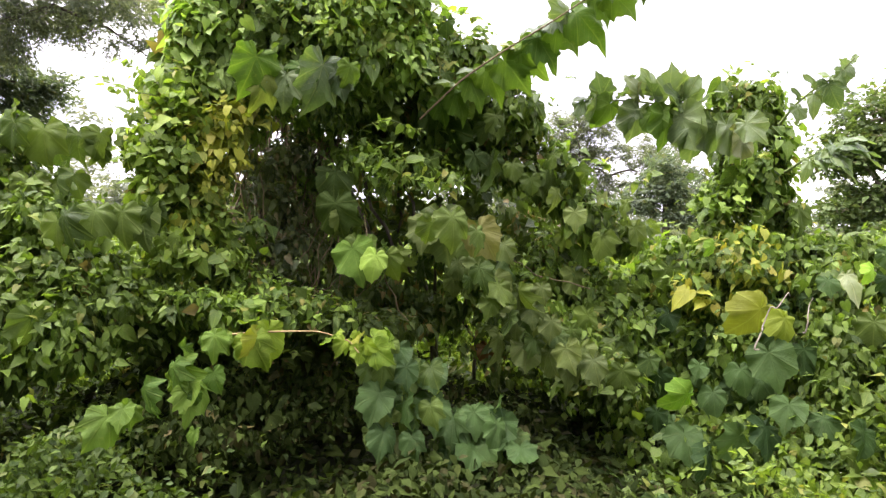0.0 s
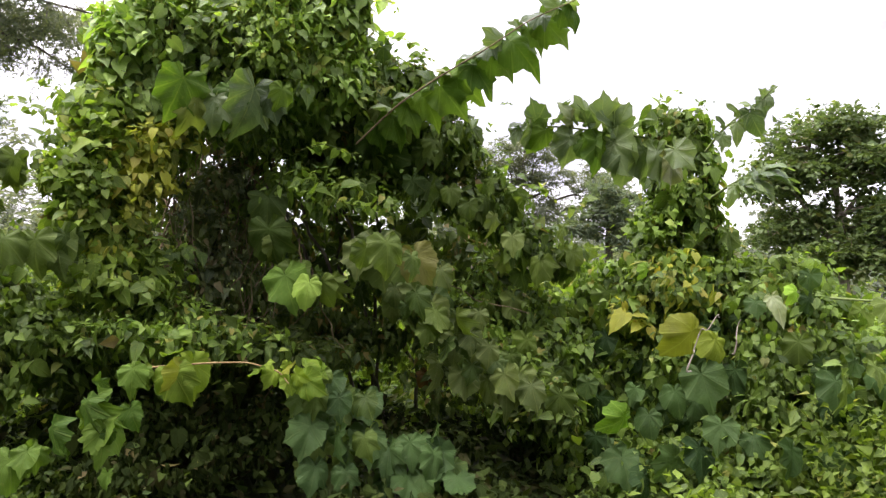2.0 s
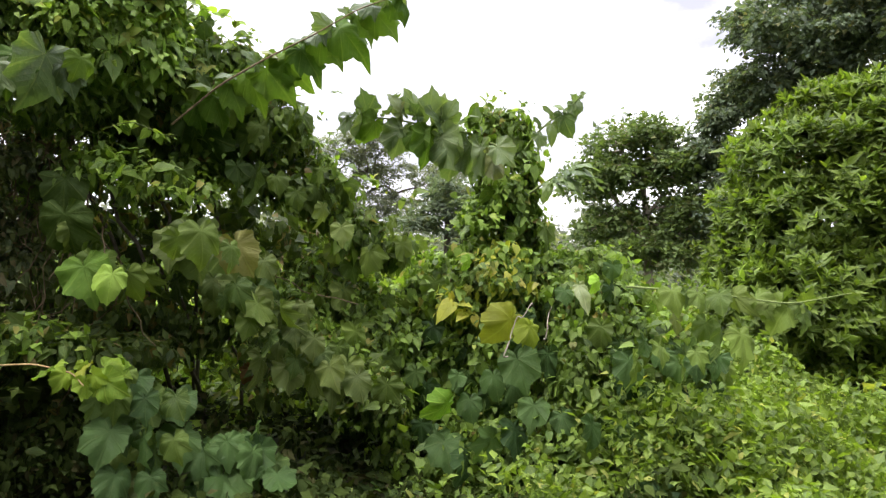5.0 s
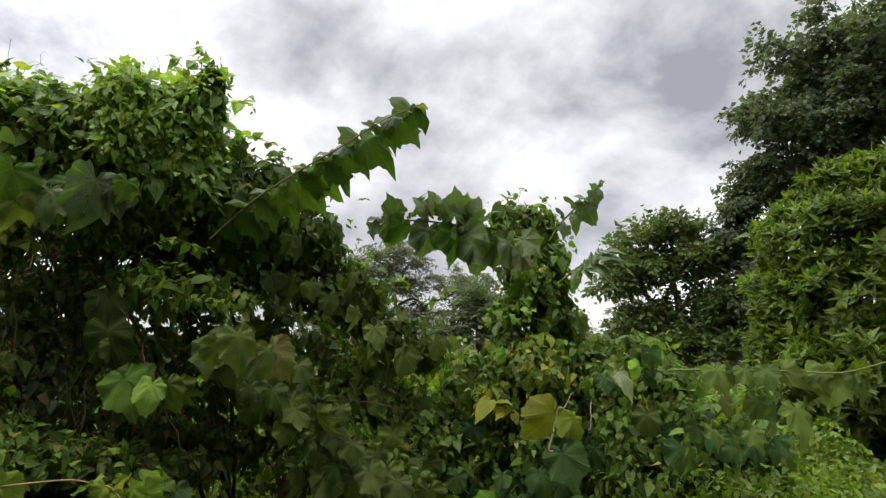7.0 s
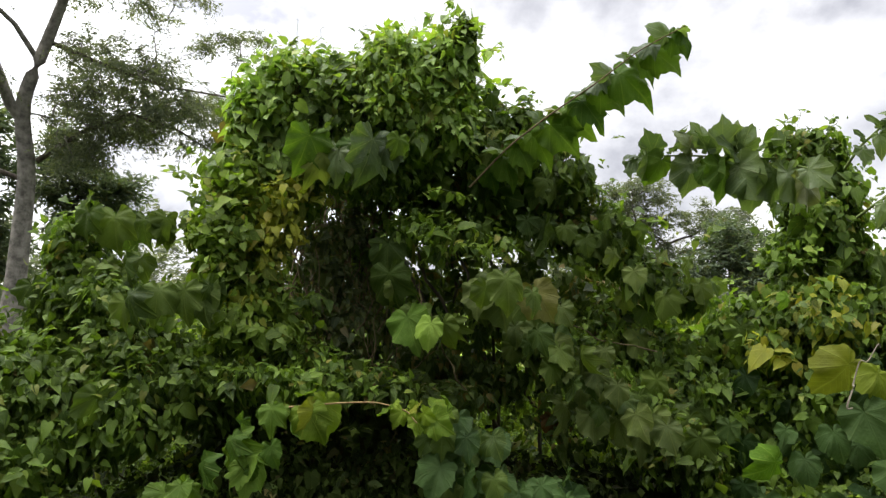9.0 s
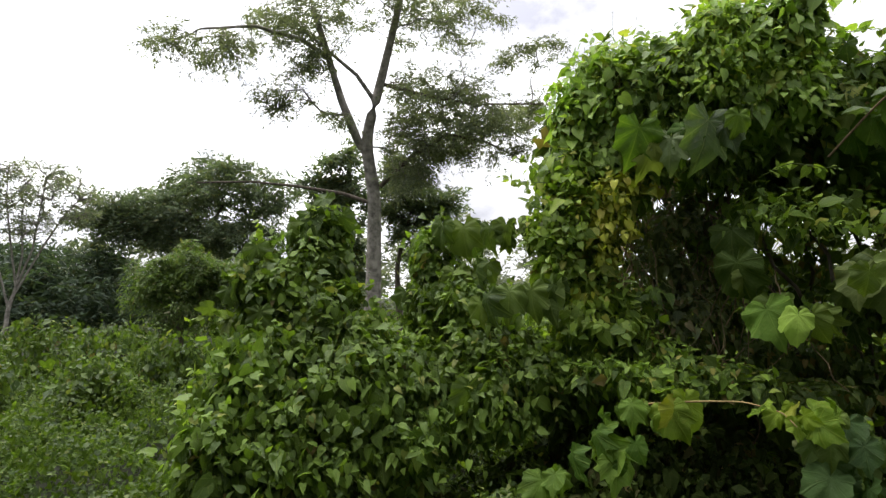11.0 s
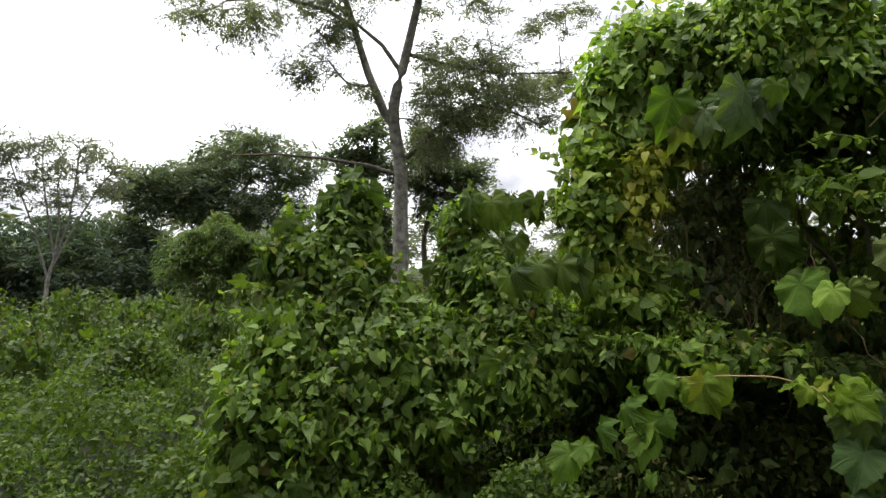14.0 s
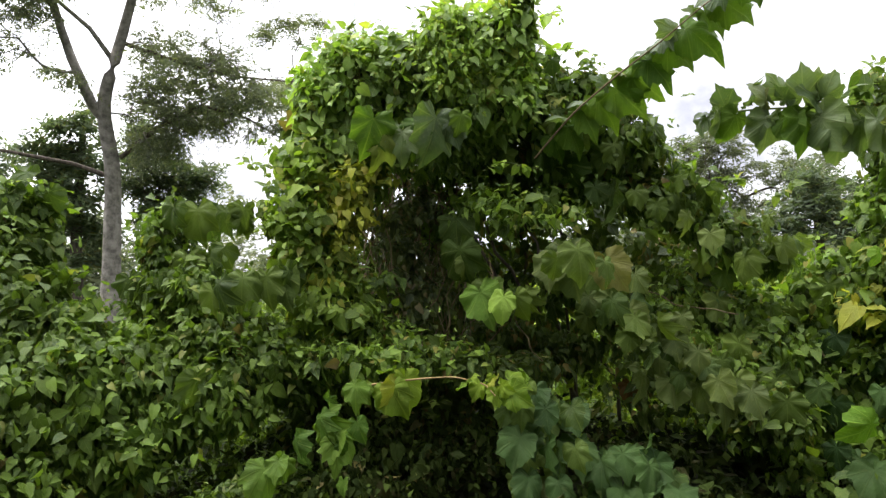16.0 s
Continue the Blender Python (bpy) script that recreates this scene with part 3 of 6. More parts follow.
def shoot(parent, points, radius, material, label=""):
    """A bare woody or green shoot through points."""
    t = np.array(points, float)
    s = np.linspace(0, len(t) - 1, 5 * len(t))
    line = np.stack([np.interp(s, range(len(t)), t[:, k]) for k in range(3)], 1)
    for _ in range(2):
        line[1:-1] = (line[:-2] + 2 * line[1:-1] + line[2:]) / 4
    return child("branch", tubes_mesh("branch", [(line, np.linspace(radius, radius * 0.4, len(line)))], material), parent, label)


def hang_broad(parent, masses, count, size, material, seed):
    """Broad leaves here and there over a mass, tips down."""
    p, nrm = over_masses(masses, count * 12, shell=(0.85, 1.05), seed=seed)
    front = np.where(nrm[:, 1] < -0.35)[0][:count]
    for i in front:
        r = LEAF_DICE.normal(size=3)
        broad_leaf(parent, p[i] + nrm[i] * 0.09, np.array([0.3 * r[0], -0.25, -1.0]), nrm[i] + np.array([0, 0, 0.5]) + r * 0.35, size * LEAF_DICE.uniform(0.65, 1.2), material, int(LEAF_DICE.integers(6)))


def sprout(parent, points, n, size, material, seed):
    """A free-standing vine end with small leaves on both sides."""
    r = np.random.default_rng(seed)
    t = np.array(points, float)
    k = np.linspace(0, len(t) - 1, 12)
    line = np.stack([np.interp(k, range(len(t)), t[:, c]) for c in range(3)], 1) + np.cumsum(r.normal(size=(12, 3)), 0) * 0.006
    stem = child("shoot", tubes_mesh("shoot", [(line, np.linspace(0.003, 0.001, 12))], M_STEM_GREEN, 4), parent)
    at = r.uniform(0.05, 1.0, n) * 11
    i = np.minimum(at.astype(int), 10)
    p = line[i] + (line[i + 1] - line[i]) * (at - i)[:, None]
    along = unit(line[i + 1] - line[i])
    tip = unit(along * 0.5 + r.normal(size=(n, 3)) * 0.7 + np.array([0, 0, -0.2]))
    nrm = np.array([0, -0.5, 0.8]) + r.normal(size=(n, 3)) * 0.5
    child("leaves", leaves_mesh("leaves", HEART, p + tip * 0.01, frames_for(nrm, tip), size * r.lognormal(0, 0.3, n) * (1.15 - 0.6 * at / 11), material), stem, "", "stuff")


# ---- trees ----
def tufts_of(masses, size):
    """Centres of the leafy tufts in each mass, set apart so that sky shows between them."""
    out = []
    for m in masses:
        r = np.array([m[3], (m[3] + m[4]) / 2 * 1.1, m[4]])
        count = max(4, int(1.1 * (r[0] * r[2] + r[0] * r[1]) / size ** 2))
        d = unit(rng.normal(size=(count, 3))) * (0.25 + 1.0 * rng.random((count, 1)) ** 0.7)
        out.append(np.array(m[:3]) + d * r)
    return out


def sprays_at(c, out, leaf, per, flat, hang):
    """Small leaves in loose flat fans along twig ends at c that point the way out."""
    k = len(c)
    side = unit(np.cross(out, [0, 0, 1.0]) + rng.normal(size=(k, 3)) * 0.25)
    span = leaf * per * 0.30 * rng.lognormal(0, 0.25, (k, 1, 1))
    a = rng.uniform(-0.5, 0.5, (k, per, 1)) * span
    b = np.where(np.arange(per)[None, :, None] % 2, 1, -1) * leaf * 0.25
    p = c[:, None] + out[:, None] * a + side[:, None] * b + rng.normal(size=(k, per, 3)) * leaf * 0.25
    p[..., 2] -= ((a + span / 2) ** 2 / np.maximum(span, 0.01) * hang)[..., 0]
    tip = out[:, None] * 0.6 + side[:, None] * np.sign(b) + rng.normal(size=(k, per, 3)) * 0.3 + np.array([0, 0, -hang])
    nrm = np.array([0, 0, 1.0]) * flat + rng.normal(size=(k, per, 3)) * (1 - flat) * 0.9
    m = k * per
    return p.reshape(-1, 3), frames_for(nrm.reshape(m, 3), tip.reshape(m, 3)), leaf * rng.lognormal(0, 0.28, m)


def foliage_cloud(tufts, n, leaf, tuft, flat=0.5, per=12, hang=0.25):
    """Far foliage: sprays gathered round tufts."""
    c0 = np.concatenate(tufts)
    sprays = max(1, n // per)
    dense = rng.lognormal(0, 0.7, len(c0))
    w = rng.choice(len(c0), sprays, p=dense / dense.sum())
    d = rng.normal(size=(sprays, 3)) * np.array([1, 1, 1 - 0.65 * flat]) * tuft * 0.5
    out = unit(d * [1, 1, 0.4] + rng.normal(size=(sprays, 3)) * 0.3 * tuft)
    return sprays_at(c0[w] + d, out, leaf, per, flat, hang)


def grow(masses, trunk, limbs, twigs, seed):
    """Branches that fork off trunk and limbs to twig ends spread through the leafy masses.
    Gives the branches as lines of points, each with its parent place and its mass."""
    r = np.random.default_rng(seed)
    m = np.array(masses, float)
    half = np.stack([m[:, 3], (m[:, 3] + m[:, 4]) / 2 * 1.1, m[:, 4]], 1)
    share = (half[:, 0] * half[:, 2]) ** 0.85
    which = r.choice(len(m), twigs, p=share / share.sum())
    d = unit(r.normal(size=(twigs, 3))) * (0.12 + 0.95 * r.random((twigs, 1)) ** 0.55)
    d[:, 2] *= 0.9
    ends = m[which, :3] + d * half[which]
    place, way, run, up = list(trunk[5:]), list(unit(np.gradient(trunk, axis=0))[5:]), list(np.linspace(0, 0.5, len(trunk) - 5)), [-1] * (len(trunk) - 5)
    for l in limbs:
        place += list(l)
        way += list(unit(np.gradient(l, axis=0)))
        run += [0.6] * len(l)
        up += [-1] * len(l)
    root = len(place)
    lines = []
    near = np.linalg.norm(ends[:, None] - np.array(place)[None], axis=2).min(1)
    scale = np.median(near) + 0.1
    for i in np.argsort(near * r.uniform(0.8, 1.2, twigs)):
        e = ends[i]
        q = np.array(place)
        gap = e - q
        dist = np.linalg.norm(gap, axis=1)
        turn = (unit(gap) * np.array(way)).sum(1)
        cost = dist * (1.25 - 0.35 * turn) + 0.22 * np.array(run) + np.where(gap[:, 2] < -0.15 * dist, 0.25 * dist, 0)
        j = int(np.argmin(cost))
        k = max(4, min(9, int(dist[j] / scale * 7)))
        s = np.linspace(0, 1, k)[:, None]
        mid = q[j] + way[j] * dist[j] * 0.4 + np.array([0, 0, 0.06 * dist[j]])
        line = q[j] * (1 - s) ** 2 + mid * 2 * s * (1 - s) + e * s * s
        line[1:-1] += r.normal(size=(k - 2, 3)) * dist[j] * 0.03
        lines.append((len(place), j, which[i], line))
        w = unit(np.gradient(line, axis=0))
        for a in range(1, k):
            up.append(j if a == 1 else len(place) - 1)
            place.append(line[a])
            way.append(w[a])
            run.append(run[j] + dist[j] * s[a, 0])
    load = np.zeros(len(place))
    for start, j, _, line in lines:
        load[start + len(line) - 2] += 1
    for a in range(len(place) - 1, root - 1, -1):
        if up[a] >= 0:
            load[up[a]] += load[a]
    return lines, load


def tree(label, trunk_line, radii, masses, n, leaf, leaf_material_, bark, seed, flat=0.5, tuft=0.5, shape=SLIP, name="tree", per=12, limb=0.22, hang=0.25, twigs=150, limbs=(), thin=0.0045, bare=0.45, draw_limbs=True):
    """A tree: trunk, limbs forking down to twigs, and small leaves in sprays along the twig ends."""
    t = tagged(empty(name, trunk_line[0]), label, "tree")
    r = np.random.default_rng(seed)
    line = np.array(trunk_line, float)
    s = np.linspace(0, len(line) - 1, 22)
    trunk = np.stack([np.interp(s, range(len(line)), line[:, k]) for k in range(3)], 1) + r.normal(size=(22, 3)) * radii[0] * 0.12
    for _ in range(3):
        trunk[1:-1] = (trunk[:-2] + 2 * trunk[1:-1] + trunk[2:]) / 4
    rad = np.linspace(radii[0], radii[1], 22)
    rad[0] *= 1.25
    child("trunk", tubes_mesh("trunk", [(trunk, rad)], bark, 10), t)
    extra = []
    for l in limbs:
        l = np.array(l, float)
        k = np.linspace(0, len(l) - 1, 4 * len(l))
        extra.append(np.stack([np.interp(k, range(len(l)), l[:, c]) for c in range(3)], 1))
        if draw_limbs:
            child("limb", tubes_mesh("limb", [(extra[-1], np.linspace(radii[0] * 0.5, radii[0] * 0.2, len(extra[-1])))], bark, 6), t)
    lines, load = grow(masses, trunk, extra, twigs, seed)
    order = sorted(lines, key=lambda q: -load[q[0]])
    twig_stems = []
    for i, (start, j, mass, pts) in enumerate(order):
        w = np.concatenate([[load[start]], load[start:start + len(pts) - 1]])
        stem = (pts, np.minimum(thin * np.maximum(w, 0.4) ** 0.55, radii[0] * 0.45))
        if i < 12:
            child("limb", tubes_mesh("limb", [stem], bark, 6), t)
        else:
            twig_stems.append(stem)
    child("twig_mass", tubes_mesh("twig_mass", twig_stems, bark, 4), t, "", "stuff")
    sprays = n // per
    reach = np.array([np.linalg.norm(pts[-1] - pts[0]) for _, _, _, pts in lines]) ** 0.6 * rng.lognormal(0, 0.45, len(lines))
    pick = rng.choice(len(lines), sprays, p=reach / reach.sum())
    c, out = np.zeros((sprays, 3)), np.zeros((sprays, 3))
    for i, w in enumerate(pick):
        pts = lines[w][3]
        q = (bare + (1.05 - bare) * rng.random()) * (len(pts) - 1)
        k = min(int(q), len(pts) - 2)
        c[i] = pts[k] + (pts[k + 1] - pts[k]) * (q - k)
        out[i] = pts[k + 1] - pts[k]
    out = unit(unit(out) + rng.normal(size=out.shape) * [0.75, 0.75, 0.3])
    c += out * tuft * 0.30 + rng.normal(size=c.shape) * [1, 1, 0.5] * tuft * 0.16
    p, f, z = sprays_at(c, out, leaf, per, flat, hang)
    child("crown", leaves_mesh("crown", shape, p, f, z, leaf_material_), t, "", "stuff")
    return t


# ---- ground ----
def rise(x, y):
    """Height of the ground: level, gently uneven."""
    return 0.06 * np.sin(x * 0.7 + 1.0) * np.sin(y * 0.5) + 0.03 * np.sin(x * 1.9) * np.sin(y * 2.3 + 0.5)


xs = np.concatenate([-np.geomspace(14, 400, 14)[::-1], np.linspace(-13, 13, 66), np.geomspace(14, 400, 14)])
gx, gy = np.meshgrid(xs, xs)
gv = np.stack([gx, gy, rise(gx, gy)], 2).reshape(-1, 3)
gn = len(xs)
gi = (np.arange(gn - 1)[:, None] * gn + np.arange(gn - 1)[None, :]).ravel()
gf = np.stack([gi, gi + 1, gi + gn + 1, gi + gn], 1)
ground = new("ground", mesh_of("ground", gv, None, gf.ravel(), [4] * len(gf), M_SOIL))
tagged(ground, "uneven dark soil under dense green weeds", "ground", kind="structure")


def cover(name, label, n, centre_dist, angle, size, material, height, shape=SMALL, seed=0.0):
    """Low weeds over the ground in a sector seen from the path; angles in degrees to the left of ahead."""
    d = np.exp(rng.uniform(math.log(centre_dist[0]), math.log(centre_dist[1]), n))
    d = d * rng.lognormal(0, 0.10, n)
    a = np.radians(rng.uniform(angle[0], angle[1], n) + rng.normal(size=n) * 5.0 + 4.0 * np.sin(d * 2.1 + seed))
    x, y = -np.sin(a) * d, np.cos(a) * d
    p = np.stack([x, y, rise(x, y)], 1)
    hump = height * (0.65 + 0.75 * wobble(p * [1, 1, 0], 1.5, seed) + 0.4 * wobble(p * [1, 1, 0], 4.0, seed + 5))
    p[:, 2] += np.maximum(hump, 0.06) * rng.uniform(0.35, 1.05, n) ** 0.6
    nrm = np.array([0, 0, 1.0]) + rng.normal(size=(n, 3)) * 0.45
    tip = rng.normal(size=(n, 3)) + np.array([0, 0, -0.4])
    s = size * rng.lognormal(0, 0.3, n) * (0.7 + d / centre_dist[1] * 1.6)
    ob = new(name, leaves_mesh(name, shape, p, frames_for(nrm, tip), s, material))
    return tagged(ob, label, "weeds", kind="stuff")


cover("ground_cover", "bright green leafy creepers covering the ground", 90000, (2.3, 13), (-82, -38), 0.043, M_COVER, 0.62, SCRAP, 1.0)
cover("slope_weeds", "bright green creepers beyond the vine-covered shrub", 16000, (5.6, 13), (-38, -14), 0.065, M_COVER, 0.62, SCRAP, 1.0)
cover("field_weeds", "green leafy weeds covering an open field", 150000, (2.3, 16), (26, 92), 0.038, M_COVER_FAR, 0.55, SCRAP, 2.0)
cover("back_weeds", "green weeds behind the vine mounds", 24000, (5.0, 20), (-16, 30), 0.08, M_COVER, 0.8, SCRAP, 3.0)
cover("distant_weeds", "far stretch of green field weeds", 16000, (13, 60), (-78, 90), 0.18, M_COVER_FAR, 0.8, SCRAP, 4.0)
cover("low_undergrowth", "low leaves under the mounds, coloured dark for the shade there", 18000, (1.6, 5), (-38, 30), 0.032, M_LOW_SHADE, 0.34, SMALL, 5.0)

cover("open_grass", "short grass and weeds behind the path", 34000, (2.2, 10), (85, 278), 0.075, M_COVER_FAR, 0.16, SCRAP, 7.0)
cover("path_grass", "short trodden grass and weeds round the path", 14000, (0.4, 9), (-180, 180), 0.07, M_COVER_FAR, 0.12, SCRAP, 6.0)

BANK = [(0.77, 5.41, 0.16, 0.25, 0.20), (0.70, 4.93, -0.05, 0.23, 0.19), (0.24, 5.17, -0.06, 0.27, 0.17), (-0.47, 6.13, 0.58, 0.25, 0.20), (0.43, 5.32, 0.08, 0.25, 0.17), (1.02, 5.73, 0.36, 0.21, 0.19), (0.06, 4.95, -0.11, 0.21, 0.14), (-0.38, 6.18, 0.65, 0.34, 0.25), (-0.12, 6.04, 0.38, 0.33, 0.25), (0.57, 6.12, 0.38, 0.31, 0.22), (0.65, 5.85, 0.12, 0.33, 0.27), (0.74, 5.46, -0.10, 0.31, 0.26), (0.45, 5.13, -0.23, 0.29, 0.22), (0.18, 5.89, 0.15, 0.27, 0.24), (0.93, 5.93, 0.16, 0.28, 0.28), (-0.65, 6.14, 0.57, 0.28, 0.22)]
p, nrm = over_masses(BANK, 17000, shell=(0.5, 1.0))
t, s = draped(p, nrm, 0.055, 0.5, loose=0.7)
tagged(new("bank_weeds", leaves_mesh("bank_weeds", SMALL, p, t, s, M_VINE_BRIGHT)), "bright young weeds on the bank behind the mounds", "weeds", kind="stuff")

# ---- main mound: a small tree smothered in vines ----
CROWN = [(-1.34, 3.77, 2.78, 0.13, 0.18), (-1.48, 3.74, 2.54, 0.14, 0.19), (-1.21, 3.79, 2.71, 0.23, 0.25), (-0.93, 3.86, 2.73, 0.26, 0.19), (-0.66, 3.89, 2.79, 0.22, 0.23), (-0.44, 3.94, 2.89, 0.17, 0.18), (-0.25, 3.92, 2.98, 0.12, 0.18), (-0.19, 3.86, 3.14, 0.05, 0.07), (-0.28, 4.07, 2.68, 0.14, 0.27), (-0.50, 3.98, 2.56, 0.26, 0.20), (-1.02, 3.85, 2.50, 0.27, 0.15), (-1.33, 3.74, 2.34, 0.18, 0.14)]
YOUNG = [(-0.71, 3.75, 2.70, 0.20, 0.27), (-0.60, 3.74, 2.94, 0.14, 0.11), (-0.82, 3.78, 2.54, 0.14, 0.14)]
UNDER = [(-0.38, 4.35, 2.35, 0.34, 0.24), (-0.04, 4.34, 2.47, 0.28, 0.24), (0.06, 4.29, 2.67, 0.20, 0.13), (0.26, 4.35, 2.36, 0.30, 0.20), (-0.15, 4.50, 2.11, 0.45, 0.24), (0.35, 4.38, 2.13, 0.30, 0.22), (0.60, 4.37, 1.95, 0.26, 0.17), (0.82, 4.35, 1.75, 0.20, 0.14), (1.00, 4.21, 1.59, 0.16, 0.12), (1.16, 4.17, 1.47, 0.14, 0.10), (-0.61, 4.33, 2.31, 0.24, 0.20)]
LEFT_FLANK = [(-1.56, 3.63, 2.17, 0.15, 0.17), (-1.62, 3.48, 1.86, 0.12, 0.12), (-1.49, 3.59, 1.87, 0.15, 0.22), (-1.40, 3.75, 2.16, 0.20, 0.16), (-1.54, 3.48, 1.61, 0.16, 0.12), (-1.40, 3.59, 1.51, 0.16, 0.15), (-1.28, 3.57, 1.27, 0.14, 0.14), (-1.44, 3.41, 1.34, 0.18, 0.12)]
YELLOWING = [(-1.30, 3.60, 1.93, 0.14, 0.19), (-1.39, 3.53, 1.73, 0.12, 0.15), (-1.23, 3.70, 2.15, 0.16, 0.11), (-1.43, 3.42, 1.50, 0.09, 0.07)]
HOLLOW = [(-1.07, 4.05, 1.86, 0.22, 0.11), (-1.13, 3.94, 1.60, 0.20, 0.13), (-0.94, 3.98, 1.31, 0.18, 0.15), (-1.15, 3.82, 1.25, 0.18, 0.16), (-0.84, 4.26, 1.64, 0.14, 0.19), (-0.90, 4.17, 2.02, 0.15, 0.12)]
FRINGE = [(-1.15, 3.81, 2.24, 0.18, 0.10), (-0.93, 3.93, 2.20, 0.18, 0.11), (-0.70, 4.02, 2.22, 0.17, 0.15), (-0.70, 4.12, 1.94, 0.13, 0.19), (-1.18, 3.78, 2.06, 0.12, 0.12), (-0.67, 4.19, 1.56, 0.13, 0.15), (-1.22, 3.70, 1.43, 0.14, 0.14), (-0.86, 4.15, 1.79, 0.11, 0.11)]
SLOPE = [(0.07, 4.34, 1.37, 0.27, 0.16), (0.34, 4.31, 1.19, 0.23, 0.16), (0.55, 4.22, 1.04, 0.21, 0.16), (0.75, 4.11, 0.87, 0.21, 0.16), (0.90, 3.95, 0.70, 0.20, 0.17), (1.04, 3.77, 0.58, 0.20, 0.15), (0.78, 4.46, 1.26, 0.24, 0.16), (1.01, 4.40, 1.11, 0.24, 0.18), (1.15, 4.22, 0.86, 0.22, 0.20)]
SKIRT = [(-1.16, 4.8, 0.6, 0.38, 0.25), (-1.11, 4.7, 0.22, 0.54, 0.33), (-0.33, 4.75, 0.0, 0.45, 0.22), (-1.56, 4.6, 0.46, 0.37, 0.33), (-0.7, 4.7, 0.35, 0.4, 0.3)]
BACKING = [(-1.44, 5.22, 1.86, 0.39, 0.17), (-0.85, 5.35, 1.71, 0.44, 0.20), (-0.28, 5.40, 1.64, 0.39, 0.20), (0.35, 5.38, 1.83, 0.44, 0.29), (0.64, 5.16, 1.61, 0.33, 0.23), (-1.63, 4.99, 1.80, 0.28, 0.19), (-0.46, 5.21, 1.76, 0.47, 0.19), (0.11, 5.32, 1.79, 0.38, 0.19), (0.44, 5.30, 1.73, 0.29, 0.14), (-1.9, 5.0, 0.6, 0.6, 0.6), (-1.0, 5.2, 0.5, 0.7, 0.5), (-0.4, 5.2, 0.9, 0.5, 0.4), (-1.29, 4.74, 2.10, 0.40, 0.27), (-1.25, 4.79, 1.57, 0.40, 0.27), (-1.10, 4.71, 1.19, 0.35, 0.22)] + [(-0.61, 5.00, 1.80, 0.50, 0.36), (-0.08, 5.03, 1.75, 0.50, 0.36), (0.35, 5.02, 1.65, 0.41, 0.27), (-0.65, 4.90, 1.26, 0.27, 0.22), (0.62, 4.89, 1.40, 0.31, 0.18), (-1.72, 4.95, 1.90, 0.42, 0.52), (-1.60, 4.87, 1.04, 0.51, 0.32), (-0.33, 4.95, 2.42, 0.50, 0.36), (-1.19, 4.70, 2.53, 0.58, 0.27), (-1.68, 4.52, 2.65, 0.40, 0.31), (-0.97, 4.92, 0.95, 0.27, 0.23), (-0.73, 4.58, 2.92, 0.48, 0.30), (-0.17, 4.84, 1.35, 0.39, 0.17)]
SPRIG = [(-0.34, 3.77, 1.83, 0.22, 0.11), (-0.07, 3.78, 1.76, 0.19, 0.07), (-0.49, 3.80, 1.88, 0.13, 0.12)]
LEDGE = [(-1.27, 3.28, 1.05, 0.19, 0.08), (-1.06, 3.41, 1.03, 0.21, 0.08), (-0.83, 3.52, 1.02, 0.20, 0.07), (-0.61, 3.55, 0.96, 0.16, 0.07), (-1.17, 3.55, 1.17, 0.17, 0.10)]
mound = tagged(empty("vine_covered_tree", (-0.2, 4.3, 0)), "small tree smothered in heart-leaved vines with broad drooping leaves", "tree")
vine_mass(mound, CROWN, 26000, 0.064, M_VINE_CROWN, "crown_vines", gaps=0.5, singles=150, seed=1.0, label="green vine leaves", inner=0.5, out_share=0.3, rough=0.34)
vine_mass(mound, YOUNG, 4200, 0.050, M_VINE_BRIGHT, "young_vines", OVATE, singles=40, seed=1.2, label="bright young vine leaves", inner=0, out_share=0.4, rough=0.4)
# darker leaf colour here than on the crown above
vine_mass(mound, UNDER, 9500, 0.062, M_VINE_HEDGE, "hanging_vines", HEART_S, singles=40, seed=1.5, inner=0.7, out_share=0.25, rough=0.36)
vine_mass(mound, LEFT_FLANK, 9500, 0.060, M_VINE_MID, "flank_vines", gaps=0.3, singles=50, seed=2.0, inner=0.25, out_share=0.35, rough=0.36)
vine_mass(mound, YELLOWING, 1300, 0.056, M_VINE_YELLOW, "yellowing_vines", singles=20, seed=2.5, label="yellowing vine leaves", inner=0, out_share=0.35)
vine_mass(mound, HOLLOW, 5200, 0.052, M_VINE_OLD, "hollow_vines", OVATE, singles=30, seed=4.9, inner=0, label="dull brownish vine leaves", out_share=0.3, rough=0.5)
vine_mass(mound, FRINGE, 2600, 0.058, M_VINE, "fringe_vines", HEART_S, singles=30, seed=5.4, inner=0, out_share=0.3, rough=0.5)
vine_mass(mound, SLOPE, 8500, 0.058, M_VINE, "slope_vines", HEART_S, singles=40, seed=3.0, inner=0.6, rough=0.36)
vine_mass(mound, SKIRT, 8000, 0.060, M_VINE_SHADE, "low_vines", HEART_S, singles=20, seed=4.0, inner=0.6)
# foliage added behind the mound to stop light and sky coming through
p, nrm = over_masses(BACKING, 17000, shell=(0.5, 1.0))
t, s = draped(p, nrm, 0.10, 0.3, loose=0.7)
child("back_foliage", leaves_mesh("back_foliage", SCRAP, p, t, s, M_VINE_SHADE), mound, "", "stuff")
# added leaf shelf, nearly edge-on, that shades the floor below it
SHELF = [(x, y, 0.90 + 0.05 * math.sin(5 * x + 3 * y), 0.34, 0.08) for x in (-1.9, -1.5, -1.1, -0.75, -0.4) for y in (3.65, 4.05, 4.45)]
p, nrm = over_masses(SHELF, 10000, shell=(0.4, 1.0))
